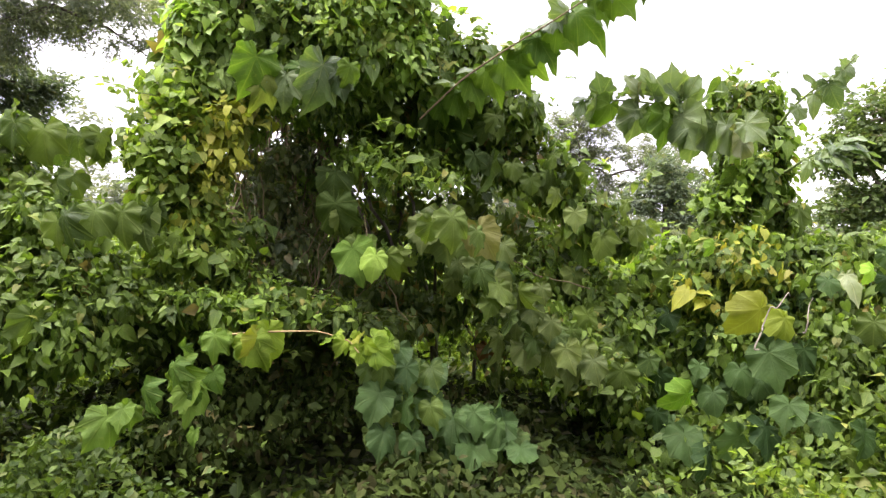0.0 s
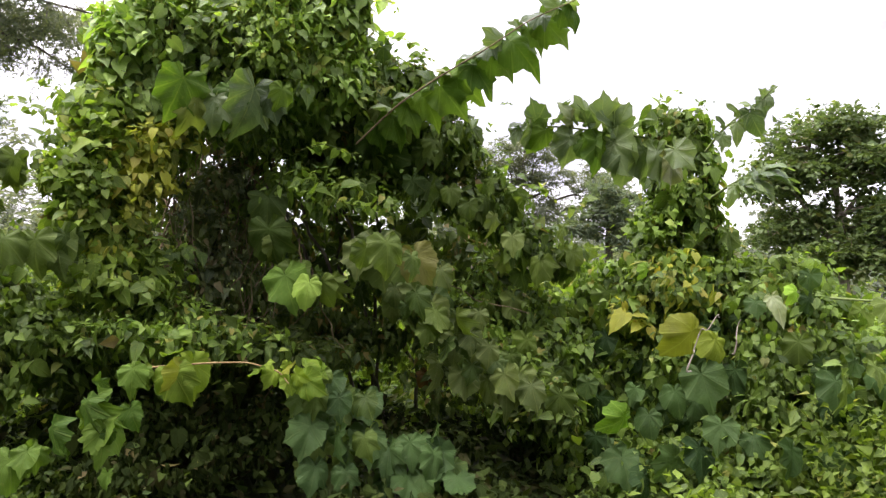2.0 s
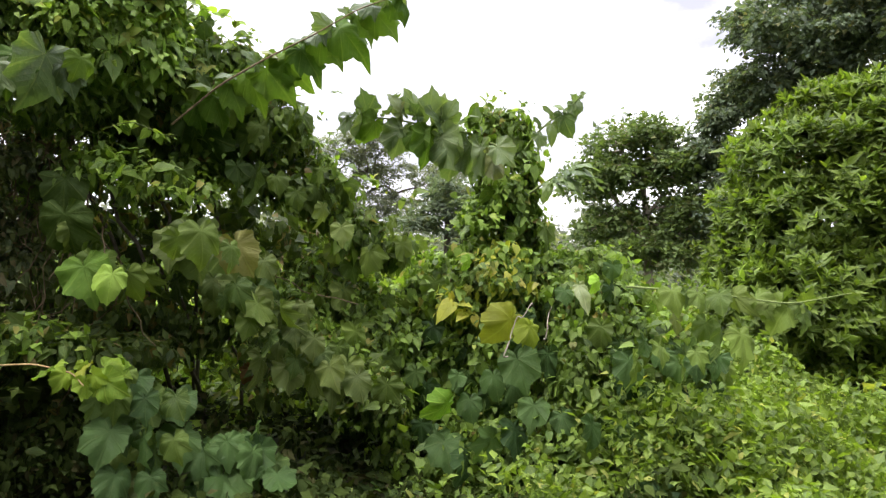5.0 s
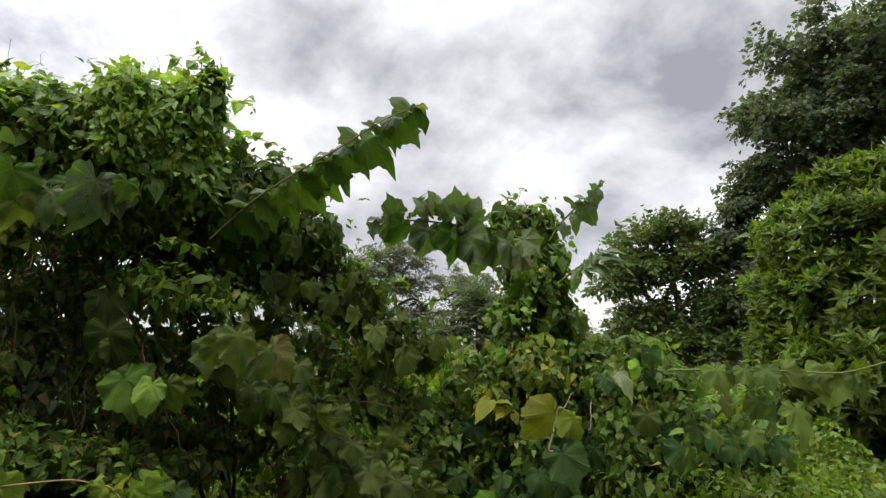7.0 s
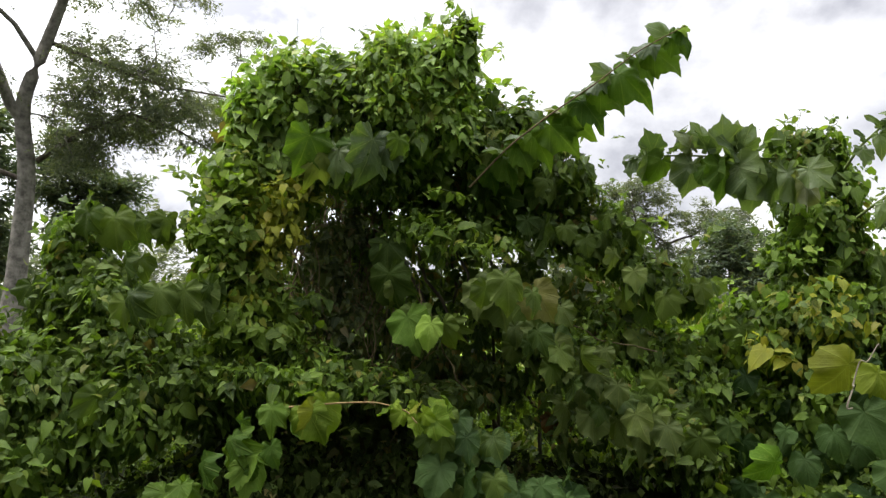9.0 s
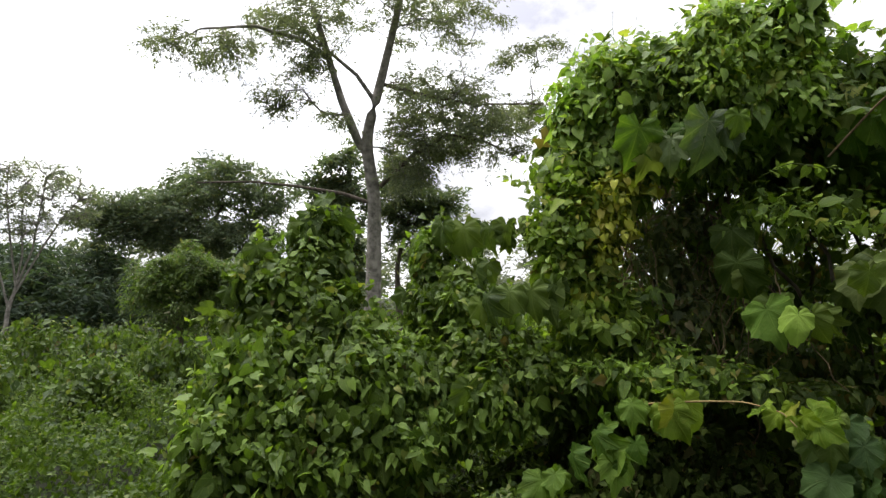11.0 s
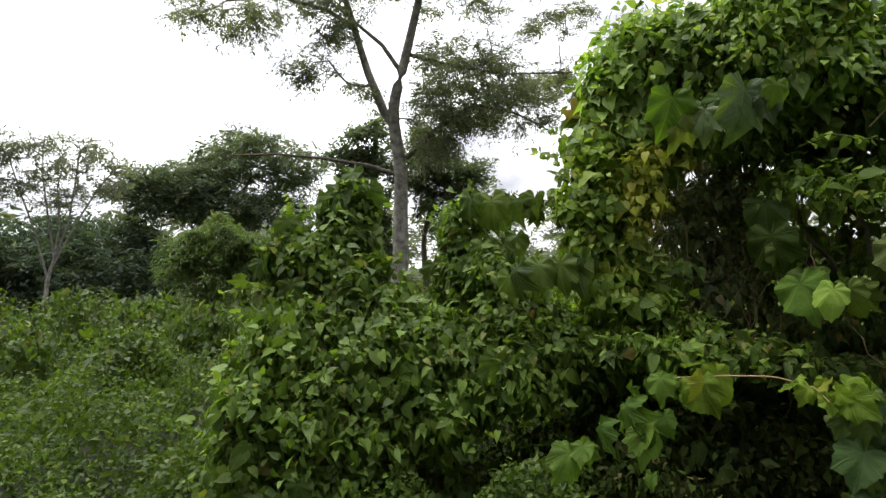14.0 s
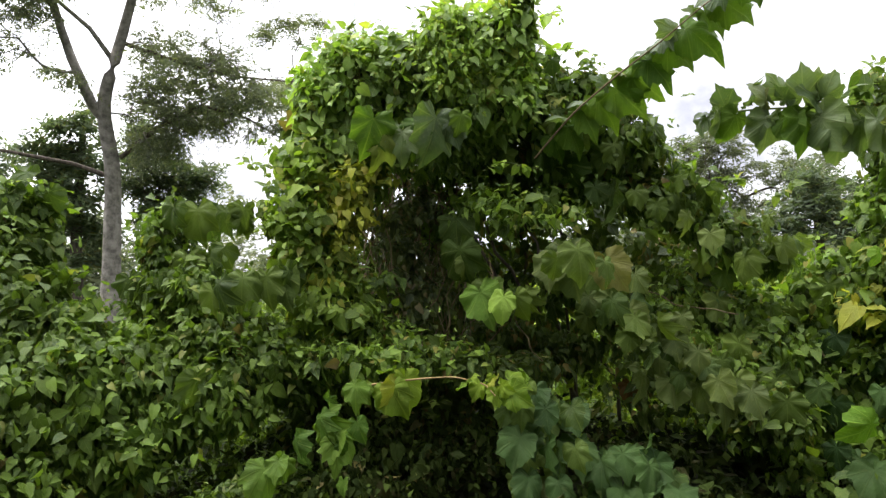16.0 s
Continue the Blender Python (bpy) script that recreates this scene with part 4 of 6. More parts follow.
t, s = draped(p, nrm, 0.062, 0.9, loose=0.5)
child("shelf_foliage", leaves_mesh("shelf_foliage", SMALL, p, t, s, M_VINE_SHADE), mound, "", "stuff")
vine_mass(mound, SPRIG, 700, 0.062, M_VINE, "sprig", OVATE, inner=0, seed=4.5, out_share=0.6)
vine_mass(mound, LEDGE, 2600, 0.060, M_VINE, "ledge_vines", OVATE, singles=20, seed=4.7, inner=0.3, out_share=0.5)
for i in range(9):
    foot = np.array([-0.6 + 0.11 * i, 4.75 + 0.1 * (i % 3), 0.0])
    head = np.array((-0.66, 4.49, 2.47)) + np.array([(i - 4) * 0.15, 0.05 * (i % 2), 0.1 * (i % 3)])
    child("stem", tubes_mesh("stem", [(bend(foot, head, 14, 0, 0.05, 40 + i), np.linspace(0.017, 0.010, 14))], M_BARK_DARK), mound)
for i in range(11):
    a = np.array((-1.03, 3.86, 0.91)) + LEAF_DICE.normal(size=3) * 0.05
    b = a + np.array([LEAF_DICE.uniform(-0.25, 0.5), LEAF_DICE.uniform(0.0, 0.5), LEAF_DICE.uniform(0.35, 0.95)])
    child("vine_stem", tubes_mesh("vine_stem", [(bend(a, b, 9, 0.05, 0.02, 140 + i), np.linspace(0.005, 0.0025, 9))], M_STEM, 5), mound)
hollow = []
for i in range(44):
    a = np.array((-1.04, 4.11, 2.23)) + np.array([LEAF_DICE.uniform(-0.45, 0.45), LEAF_DICE.uniform(-0.1, 0.45), LEAF_DICE.uniform(-0.2, 0.1)])
    b = np.array((-1.05, 3.98, 0.95)) + np.array([LEAF_DICE.uniform(-0.5, 0.45), LEAF_DICE.uniform(-0.2, 0.4), LEAF_DICE.uniform(-0.15, 0.5)])
    hollow.append((bend(a, b, 14, 0, 0.04, 300 + i), np.linspace(0.0055, 0.0025, 14) * LEAF_DICE.uniform(0.5, 1.7)))
child("bare_vines", tubes_mesh("bare_vines", hollow, M_STEM, 4), mound, "tangle of thin bare brown vines", "stuff")
vine_mass(mound, [(-0.31, 4.35, 1.03, 0.20, 0.14), (-0.01, 4.30, 0.93, 0.23, 0.16), (0.27, 4.22, 0.80, 0.21, 0.15), (-0.58, 4.28, 1.07, 0.16, 0.16), (0.49, 4.11, 0.62, 0.19, 0.15), (-0.55, 4.70, 0.96, 0.31, 0.27)], 2600, 0.055, M_VINE_SHADE, "screen_vines", HEART_S, seed=5.2, inner=0)
vine_mass(mound, [(-1.33, 3.57, 0.57, 0.32, 0.18), (-1.00, 3.76, 0.49, 0.29, 0.20), (-0.64, 3.77, 0.43, 0.29, 0.18), (-0.98, 3.46, 0.39, 0.34, 0.17), (-1.18, 3.13, 0.42, 0.25, 0.16)], 2000, 0.050, M_LOW_SHADE, "curtain_vines", HEART_S, seed=5.8, inner=0.3, out_share=0.3, label="hanging vine leaves with shade in their colour")
tendrils(mound, CROWN, 150, 0.20, 5)
for i, (a, b) in enumerate([((0.96, 4.01, 1.13), (0.41, 4.12, 1.34)), ((-0.56, 3.82, 2.72), (-0.37, 3.84, 2.52)), ((-0.45, 3.61, 1.56), (-0.37, 3.51, 1.31)), ((-0.34, 3.62, 1.36), (-0.18, 3.59, 0.95)), ((-1.02, 3.75, 2.15), (-1.11, 3.76, 1.84)), ((-0.62, 3.74, 0.44), (-0.67, 3.85, 1.05)), ((-1.11, 3.77, 1.77), (-0.98, 3.80, 1.15))]):
    child("vine_stem", tubes_mesh("vine_stem", [(bend(a, b, 12, 0.06, 0.012, 170 + i), 0.0035)], M_STEM, 5), mound)

# ---- thicket of vines beside it ----
HEDGE_A = [(-3.12, 3.08, 1.86, 0.21, 0.23), (-3.37, 2.83, 1.69, 0.14, 0.23), (-3.21, 2.87, 1.49, 0.28, 0.27), (-2.95, 2.96, 1.33, 0.37, 0.28), (-3.06, 2.54, 1.06, 0.33, 0.33), (-3.05, 2.27, 0.61, 0.27, 0.38), (-2.67, 2.76, 0.94, 0.41, 0.33)]
HEDGE_B = [(-2.32, 3.04, 1.01, 0.38, 0.27), (-2.68, 2.49, 0.54, 0.40, 0.33), (-2.33, 2.84, 0.72, 0.33, 0.23), (-2.50, 3.56, 1.74, 0.15, 0.23), (-2.30, 3.45, 1.39, 0.30, 0.24), (-1.96, 3.38, 1.14, 0.32, 0.23), (-1.69, 3.38, 1.01, 0.29, 0.17), (-1.96, 3.12, 0.91, 0.30, 0.17), (-2.60, 2.97, 1.11, 0.28, 0.21)]
HEDGE_ROOF = [(-2.27, 3.88, 0.92, 0.49, 0.15), (-2.08, 4.38, 0.73, 0.53, 0.16), (-2.72, 3.85, 0.92, 0.51, 0.19), (-3.12, 3.55, 0.86, 0.55, 0.25), (-3.59, 3.25, 0.81, 0.48, 0.35)]
HEDGE_LOW = [(-2.85, 2.32, 0.25, 0.45, 0.27), (-2.49, 2.89, 0.15, 0.40, 0.25), (-1.95, 4.62, 0.14, 0.47, 0.42)]
hedge = tagged(empty("vine_thicket", (-2.5, 3.2, 0)), "thicket overgrown with heart-shaped green vine leaves", "bush")
vine_mass(hedge, HEDGE_A, 22000, 0.058, M_VINE_HEDGE, "left_vines", singles=150, seed=6.0, inner=0.4, rough=0.36, out_share=0.24)
vine_mass(hedge, HEDGE_B, 25500, 0.057, M_VINE_HEDGE, "right_vines", HEART_S, singles=150, seed=7.0, inner=0.4, rough=0.36, out_share=0.24)
vine_mass(hedge, HEDGE_LOW, 3200, 0.074, M_VINE_SHADE, "low_vines", HEART_S, seed=7.5, inner=0.6)
# hidden leaf roof added behind the thicket to darken the cavity below
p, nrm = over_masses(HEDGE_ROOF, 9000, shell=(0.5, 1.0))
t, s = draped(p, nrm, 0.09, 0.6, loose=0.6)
child("back_foliage", leaves_mesh("back_foliage", SCRAP, p, t, s, M_VINE_SHADE), hedge, "", "stuff")
tendrils(hedge, HEDGE_A, 25, 0.22, 6)

# ---- second mound ----
POST = [(1.99, 4.30, 2.39, 0.25, 0.16), (2.07, 4.32, 2.03, 0.22, 0.36), (2.06, 4.34, 1.61, 0.34, 0.30), (2.10, 4.20, 1.24, 0.46, 0.31), (1.78, 4.64, 1.14, 0.38, 0.31), (1.46, 4.92, 0.88, 0.35, 0.23), (2.65, 4.03, 1.39, 0.30, 0.18)]
LOW = [(1.60, 4.42, 0.66, 0.51, 0.38), (2.13, 4.00, 0.74, 0.45, 0.39), (2.56, 3.70, 1.10, 0.38, 0.32), (2.54, 3.38, 0.68, 0.42, 0.36), (2.06, 3.54, 0.26, 0.49, 0.34), (1.55, 3.92, 0.05, 0.48, 0.36), (2.84, 3.33, 0.87, 0.29, 0.27), (2.71, 3.04, 0.43, 0.37, 0.30), (1.22, 4.76, 0.33, 0.34, 0.27), (2.28, 3.18, 0.31, 0.36, 0.25), (1.97, 3.01, 0.05, 0.51, 0.27), (1.46, 3.42, -0.09, 0.54, 0.25), (2.52, 2.69, 0.23, 0.38, 0.24)]
second = tagged(empty("vine_covered_shrub", (1.7, 4.3, 0)), "vine-covered shrub with broad drooping leaves on its top", "bush")
vine_mass(second, POST, 17500, 0.056, M_VINE, "upper_vines", singles=150, seed=8.0, inner=0.5)
vine_mass(second, LOW, 19000, 0.060, M_VINE_HEDGE, "lower_vines", HEART, singles=100, seed=9.0, inner=0.6, rough=0.40, out_share=0.22)
vine_mass(second, LOW, 9500, 0.050, M_VINE, "young_vines", HEART_S, singles=50, seed=9.2, inner=0, rough=0.44, out_share=0.35)
vine_mass(second, [(1.93, 4.18, 1.44, 0.20, 0.14), (1.80, 4.10, 1.12, 0.24, 0.16), (1.94, 3.95, 1.38, 0.19, 0.19)], 600, 0.06, M_VINE_YELLOW, "yellowing_vines", seed=9.5, inner=0)
tendrils(second, POST, 20, 0.2, 9)
child("trunk", tubes_mesh("trunk", [(bend((1.75, 4.75, 0), (2.06, 4.45, 2.29), 12, 0, 0.03, 91), np.linspace(0.05, 0.03, 12))], M_BARK_DARK), second)

# ---- broad leaves here and there over the mounds ----
hang_broad(mound, UNDER + SLOPE, 80, 0.16, M_BIG, 61.0)
hang_broad(mound, SKIRT, 30, 0.2, M_BIG, 62.0)
hang_broad(second, POST + LOW, 40, 0.15, M_BIG, 63.0)
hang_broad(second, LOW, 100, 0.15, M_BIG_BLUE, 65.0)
hang_broad(hedge, HEDGE_A + HEDGE_B + HEDGE_LOW, 24, 0.17, M_BIG, 64.0)

# ---- free vine ends that stand out against the sky ----
for i, pts in enumerate([[(-1.62, 3.86, 2.11), (-1.83, 3.76, 2.19), (-2.02, 3.64, 2.27)], [(-1.51, 3.49, 2.13), (-1.64, 3.32, 2.17), (-1.76, 3.19, 2.17)], [(-1.58, 3.50, 2.23), (-1.66, 3.39, 2.28), (-1.73, 3.29, 2.33)], [(-1.56, 3.39, 1.95), (-1.65, 3.28, 2.03), (-1.69, 3.19, 2.08)], [(-1.39, 4.03, 3.05), (-1.40, 3.99, 3.15), (-1.34, 3.99, 3.21)], [(-0.75, 4.07, 3.11), (-0.70, 4.04, 3.21), (-0.75, 4.01, 3.27), (-0.64, 4.02, 3.29)]] + [
                         [(-0.52, 4.10, 3.15), (-0.44, 4.05, 3.28), (-0.49, 4.03, 3.31)], [(-0.29, 4.09, 3.21), (-0.27, 4.03, 3.36), (-0.32, 4.01, 3.39)], [(-0.09, 4.14, 3.11), (0.03, 4.12, 3.17), (0.01, 4.16, 3.08)], [(-0.11, 4.21, 2.94), (0.10, 4.22, 2.91), (0.19, 4.22, 2.89)],
                         [(0.08, 4.27, 2.75), (0.21, 4.25, 2.80), (0.27, 4.22, 2.87)], [(-0.48, 3.77, 2.07), (-0.30, 3.68, 2.09), (-0.14, 3.60, 2.03)], [(-0.28, 3.82, 1.80), (-0.08, 3.73, 1.76), (0.10, 3.64, 1.72)]]):
    sprout(mound, pts, 16, 0.06, M_VINE_BRIGHT if i > 4 else M_VINE_MID, 400 + i)
for i, pts in enumerate([[(-3.36, 2.84, 1.81), (-3.38, 2.79, 2.04), (-3.41, 2.75, 2.11)], [(-3.41, 2.65, 1.44), (-3.52, 2.51, 1.49), (-3.61, 2.39, 1.46)], [(-3.05, 2.98, 2.05), (-3.07, 2.94, 2.16), (-2.92, 3.07, 2.19)], [(-3.21, 2.36, 1.05), (-3.30, 2.27, 1.13), (-3.34, 2.22, 1.20)],
                         [(-3.19, 2.16, 0.82), (-3.24, 2.13, 0.92), (-3.27, 2.11, 0.99)], [(-2.41, 3.48, 1.92), (-2.39, 3.49, 1.99), (-2.46, 3.44, 2.02)]]):
    sprout(hedge, pts, 14, 0.065, M_VINE_MID, 430 + i)
for i, pts in enumerate([[(1.91, 4.21, 2.45), (1.86, 4.21, 2.55), (1.96, 4.16, 2.59)], [(2.01, 4.16, 2.50), (2.10, 4.11, 2.54), (2.05, 4.12, 2.59)], [(1.71, 4.37, 1.51), (1.55, 4.43, 1.58), (1.39, 4.47, 1.55)], [(1.37, 4.67, 1.22), (1.20, 4.72, 1.30), (1.12, 4.73, 1.21)], [(2.41, 3.94, 1.47), (2.54, 3.86, 1.56), (2.65, 3.79, 1.53)],
                         [(1.14, 4.21, 1.91), (1.03, 4.23, 2.02), (1.22, 4.20, 1.88)], [(1.37, 4.16, 1.93), (1.30, 4.18, 1.84), (1.19, 4.21, 1.78)]]):
    sprout(second, pts, 12, 0.055, M_VINE_MID, 450 + i)
p = np.array((2.08, 3.02, 0.37)) + LEAF_DICE.normal(size=(26, 3)) * np.array([0.05, 0.03, 0.02])
child("flowers", leaves_mesh("flowers", SCRAP, p, frames_for(np.array([0, -0.6, 1.0]) + LEAF_DICE.normal(size=(26, 3)) * 0.4, LEAF_DICE.normal(size=(26, 3))), np.full(26, 0.016), M_PETAL), second, "small white flower heads", "stuff")

# ---- broad-leaved shoots, leaf by leaf ----
arm = shoot(mound, [(-0.17, 3.89, 2.15), (0.07, 3.80, 2.38), (0.33, 3.70, 2.55), (0.57, 3.58, 2.68), (0.78, 3.45, 2.81), (0.99, 3.32, 2.88)], 0.0065, M_STEM, "long slanting shoot with hanging broad leaves")
for a, b in [((-0.06, 3.92, 2.28), (0.02, 3.89, 2.10)), ((0.03, 3.90, 2.34), (0.17, 3.87, 2.14)), ((0.12, 3.88, 2.42), (0.24, 3.86, 2.20)), ((0.21, 3.86, 2.48), (0.37, 3.84, 2.26)), ((0.31, 3.84, 2.53), (0.52, 3.81, 2.28)),
             ((0.41, 3.81, 2.59), (0.61, 3.78, 2.37)), ((0.50, 3.78, 2.65), (0.68, 3.75, 2.44)), ((0.60, 3.75, 2.72), (0.80, 3.70, 2.52)), ((0.70, 3.71, 2.78), (0.94, 3.65, 2.60)), ((0.80, 3.66, 2.85), (0.96, 3.62, 2.67)),
             ((0.88, 3.63, 2.88), (1.09, 3.57, 2.70)), ((0.98, 3.58, 2.93), (1.10, 3.54, 2.78)), ((1.02, 3.56, 2.96), (1.13, 3.51, 2.84))]:
    leaf_at(arm, a, b, M_BIG_GREEN, (0, 2, 4, 8, 10)[int(LEAF_DICE.integers(5))], 0.92, 0.3, 0.3)
for a, b in [((0.03, 3.87, 2.37), (-0.09, 3.79, 2.43)), ((0.14, 3.84, 2.45), (0.03, 3.78, 2.47)), ((0.28, 3.81, 2.52), (0.19, 3.73, 2.62)), ((0.37, 3.79, 2.58), (0.28, 3.72, 2.64)), ((0.53, 3.74, 2.68), (0.39, 3.69, 2.70)),
             ((0.61, 3.71, 2.73), (0.45, 3.69, 2.67)), ((0.66, 3.69, 2.75), (0.54, 3.62, 2.84)), ((0.77, 3.65, 2.82), (0.69, 3.58, 2.87)), ((0.89, 3.59, 2.89), (0.70, 3.57, 2.88)), ((0.96, 3.56, 2.92), (0.84, 3.50, 2.99)),
             ((1.01, 3.54, 2.94), (1.05, 3.44, 2.97))]:
    leaf_at(arm, a, b, M_BIG_GREY, (0, 2, 4, 6)[int(LEAF_DICE.integers(4))], 0.85, 0.9, 0.9)
arm2 = shoot(second, [(1.72, 3.65, 2.17), (1.56, 3.69, 2.24), (1.36, 3.73, 2.26), (1.12, 3.77, 2.29), (0.86, 3.81, 2.30)], 0.010, M_STEM_GREEN, "level shoot with broad pale-veined leaves")
for a, b in [((0.82, 3.82, 2.29), (0.76, 3.78, 2.19)), ((0.89, 3.80, 2.29), (0.86, 3.77, 2.12)), ((0.97, 3.79, 2.28), (0.90, 3.76, 2.13)), ((1.08, 3.77, 2.25), (1.03, 3.74, 2.13)), ((1.13, 3.75, 2.24), (1.09, 3.73, 2.05)),
             ((1.21, 3.73, 2.23), (1.20, 3.70, 2.08)), ((1.28, 3.71, 2.22), (1.29, 3.68, 2.01)), ((1.36, 3.69, 2.21), (1.40, 3.64, 1.99)), ((1.44, 3.67, 2.19), (1.43, 3.63, 1.98)), ((1.53, 3.64, 2.17), (1.53, 3.60, 1.95)),
             ((1.59, 3.61, 2.16), (1.63, 3.56, 1.94)), ((1.68, 3.57, 2.16), (1.75, 3.49, 2.05)), ((1.66, 3.59, 2.10), (1.68, 3.54, 1.93))]:
    leaf_at(arm2, a, b, (M_BIG_GREY, M_BIG_GREEN)[int(LEAF_DICE.integers(2))], (1, 3, 6, 9, 5)[int(LEAF_DICE.integers(5))], 1.15, 0.45, 0.5)
for a, b in [((0.82, 3.83, 2.31), (0.75, 3.78, 2.32)), ((0.92, 3.81, 2.32), (0.86, 3.74, 2.44)), ((1.03, 3.79, 2.32), (1.03, 3.72, 2.36)), ((1.13, 3.76, 2.32), (1.07, 3.68, 2.46)), ((1.21, 3.74, 2.31), (1.15, 3.67, 2.45)),
             ((1.29, 3.72, 2.31), (1.27, 3.62, 2.50)), ((1.38, 3.69, 2.30), (1.39, 3.60, 2.41)), ((1.46, 3.66, 2.29), (1.49, 3.57, 2.38)), ((1.55, 3.63, 2.28), (1.55, 3.55, 2.36)), ((1.35, 3.70, 2.28), (1.25, 3.64, 2.41))]:
    leaf_pair(arm2, a, b, M_BIG_GREY, (1, 3, 5, 6, 2)[int(LEAF_DICE.integers(5))], turn=0.6, wide=0.95, up=0.8)
arm3 = shoot(second, [(1.89, 3.61, 2.16), (1.92, 3.51, 2.26), (1.98, 3.42, 2.34), (2.04, 3.34, 2.39), (2.07, 3.26, 2.46)], 0.008, M_STEM_GREEN)
for a, b in [((2.08, 3.30, 2.46), (2.08, 3.23, 2.48)), ((2.07, 3.32, 2.43), (2.00, 3.28, 2.48)), ((2.06, 3.33, 2.42), (2.08, 3.27, 2.30)), ((2.02, 3.36, 2.38), (1.93, 3.33, 2.44)), ((2.01, 3.37, 2.36), (2.03, 3.33, 2.17)),
             ((1.97, 3.40, 2.33), (1.87, 3.36, 2.43)), ((1.96, 3.41, 2.31), (1.95, 3.39, 2.11)), ((1.91, 3.44, 2.27), (1.84, 3.39, 2.36)), ((1.90, 3.46, 2.24), (1.90, 3.41, 2.10)), ((2.06, 3.32, 2.43), (2.09, 3.25, 2.38))]:
    leaf_at(arm3, a, b, M_BIG_GREY, (1, 3, 6, 7)[int(LEAF_DICE.integers(4))], 0.75, 0.6, 0.6)
arm4 = shoot(second, [(1.93, 3.59, 1.89), (1.98, 3.48, 1.96), (2.03, 3.37, 2.01), (2.11, 3.24, 2.04)], 0.008, M_STEM_GREEN)
for a, b in [((2.03, 3.35, 2.02), (2.19, 3.18, 2.03)), ((2.06, 3.33, 2.04), (2.23, 3.16, 1.97)), ((2.02, 3.36, 2.00), (2.15, 3.23, 1.87)), ((1.99, 3.38, 1.98), (2.10, 3.25, 1.93)), ((1.96, 3.40, 1.95), (1.91, 3.37, 1.83)),
             ((2.08, 3.32, 2.05), (2.15, 3.20, 2.07)), ((1.98, 3.39, 1.96), (2.01, 3.30, 1.89))]:
    leaf_at(arm4, a, b, M_BIG_GREY, 7, 1.1, 0.4, 1.2)
arm5 = shoot(second, [(2.42, 3.22, 1.35), (2.50, 2.97, 1.36), (2.64, 2.65, 1.36), (2.77, 2.38, 1.35), (2.89, 2.16, 1.43)], 0.008, M_STEM_GREEN)
for a, b in [((2.43, 2.83, 1.37), (2.42, 2.75, 1.27)), ((2.53, 2.75, 1.37), (2.51, 2.68, 1.27)), ((2.49, 2.79, 1.37), (2.47, 2.71, 1.30)), ((2.61, 2.68, 1.37), (2.56, 2.63, 1.28)), ((2.66, 2.63, 1.37), (2.64, 2.55, 1.28)),
             ((2.73, 2.56, 1.37), (2.73, 2.46, 1.28)), ((2.78, 2.51, 1.36), (2.69, 2.51, 1.32)), ((2.82, 2.47, 1.36), (2.79, 2.42, 1.43)), ((2.88, 2.40, 1.36), (2.86, 2.33, 1.41)), ((2.83, 2.45, 1.34), (2.73, 2.45, 1.19))] + [
             ((2.87, 2.41, 1.34), (2.84, 2.33, 1.24)), ((2.93, 2.34, 1.37), (2.89, 2.29, 1.31)), ((3.00, 2.27, 1.41), (2.98, 2.19, 1.39)), ((2.54, 2.59, 1.22), (2.50, 2.51, 1.04)), ((2.61, 2.52, 1.19), (2.59, 2.42, 1.04)),
             ((2.49, 2.63, 1.23), (2.43, 2.59, 1.12)), ((2.18, 2.78, 1.02), (2.15, 2.69, 0.87)), ((2.28, 2.72, 1.09), (2.28, 2.63, 1.01)), ((2.38, 2.57, 1.09), (2.38, 2.48, 1.02)), ((2.33, 2.61, 1.03), (2.31, 2.52, 0.93))]:
    leaf_at(arm5, a, b, turn=0.6, wide=1.1, up=0.7)
# yellowing shoot, with its reddish stalk
ambers = shoot(mound, [(-0.97, 2.84, 0.99), (-0.75, 2.91, 1.00), (-0.57, 2.95, 1.00), (-0.42, 2.91, 0.97), (-0.37, 2.88, 0.92)], 0.0055, M_STEM_RED, "yellowing leaves on a reddish stalk")
for a, b in [((-0.98, 2.79, 1.00), (-1.01, 2.68, 0.87)), ((-0.86, 2.82, 0.99), (-0.73, 2.76, 0.82)), ((-0.82, 2.84, 0.99), (-0.86, 2.74, 0.88)), ((-0.37, 2.91, 0.93), (-0.39, 2.83, 0.84)), ((-0.31, 2.92, 0.94), (-0.18, 2.85, 0.87)),
             ((-0.44, 2.91, 0.97), (-0.47, 2.83, 0.89)), ((-0.51, 2.90, 0.98), (-0.53, 2.83, 0.93)), ((-0.35, 2.92, 0.96), (-0.27, 2.86, 0.93))]:
    leaf_pair(ambers, a, b, M_BIG_YELLOW, (1, 3, 9, 11)[int(LEAF_DICE.integers(4))], wide=0.82, turn=0.75)
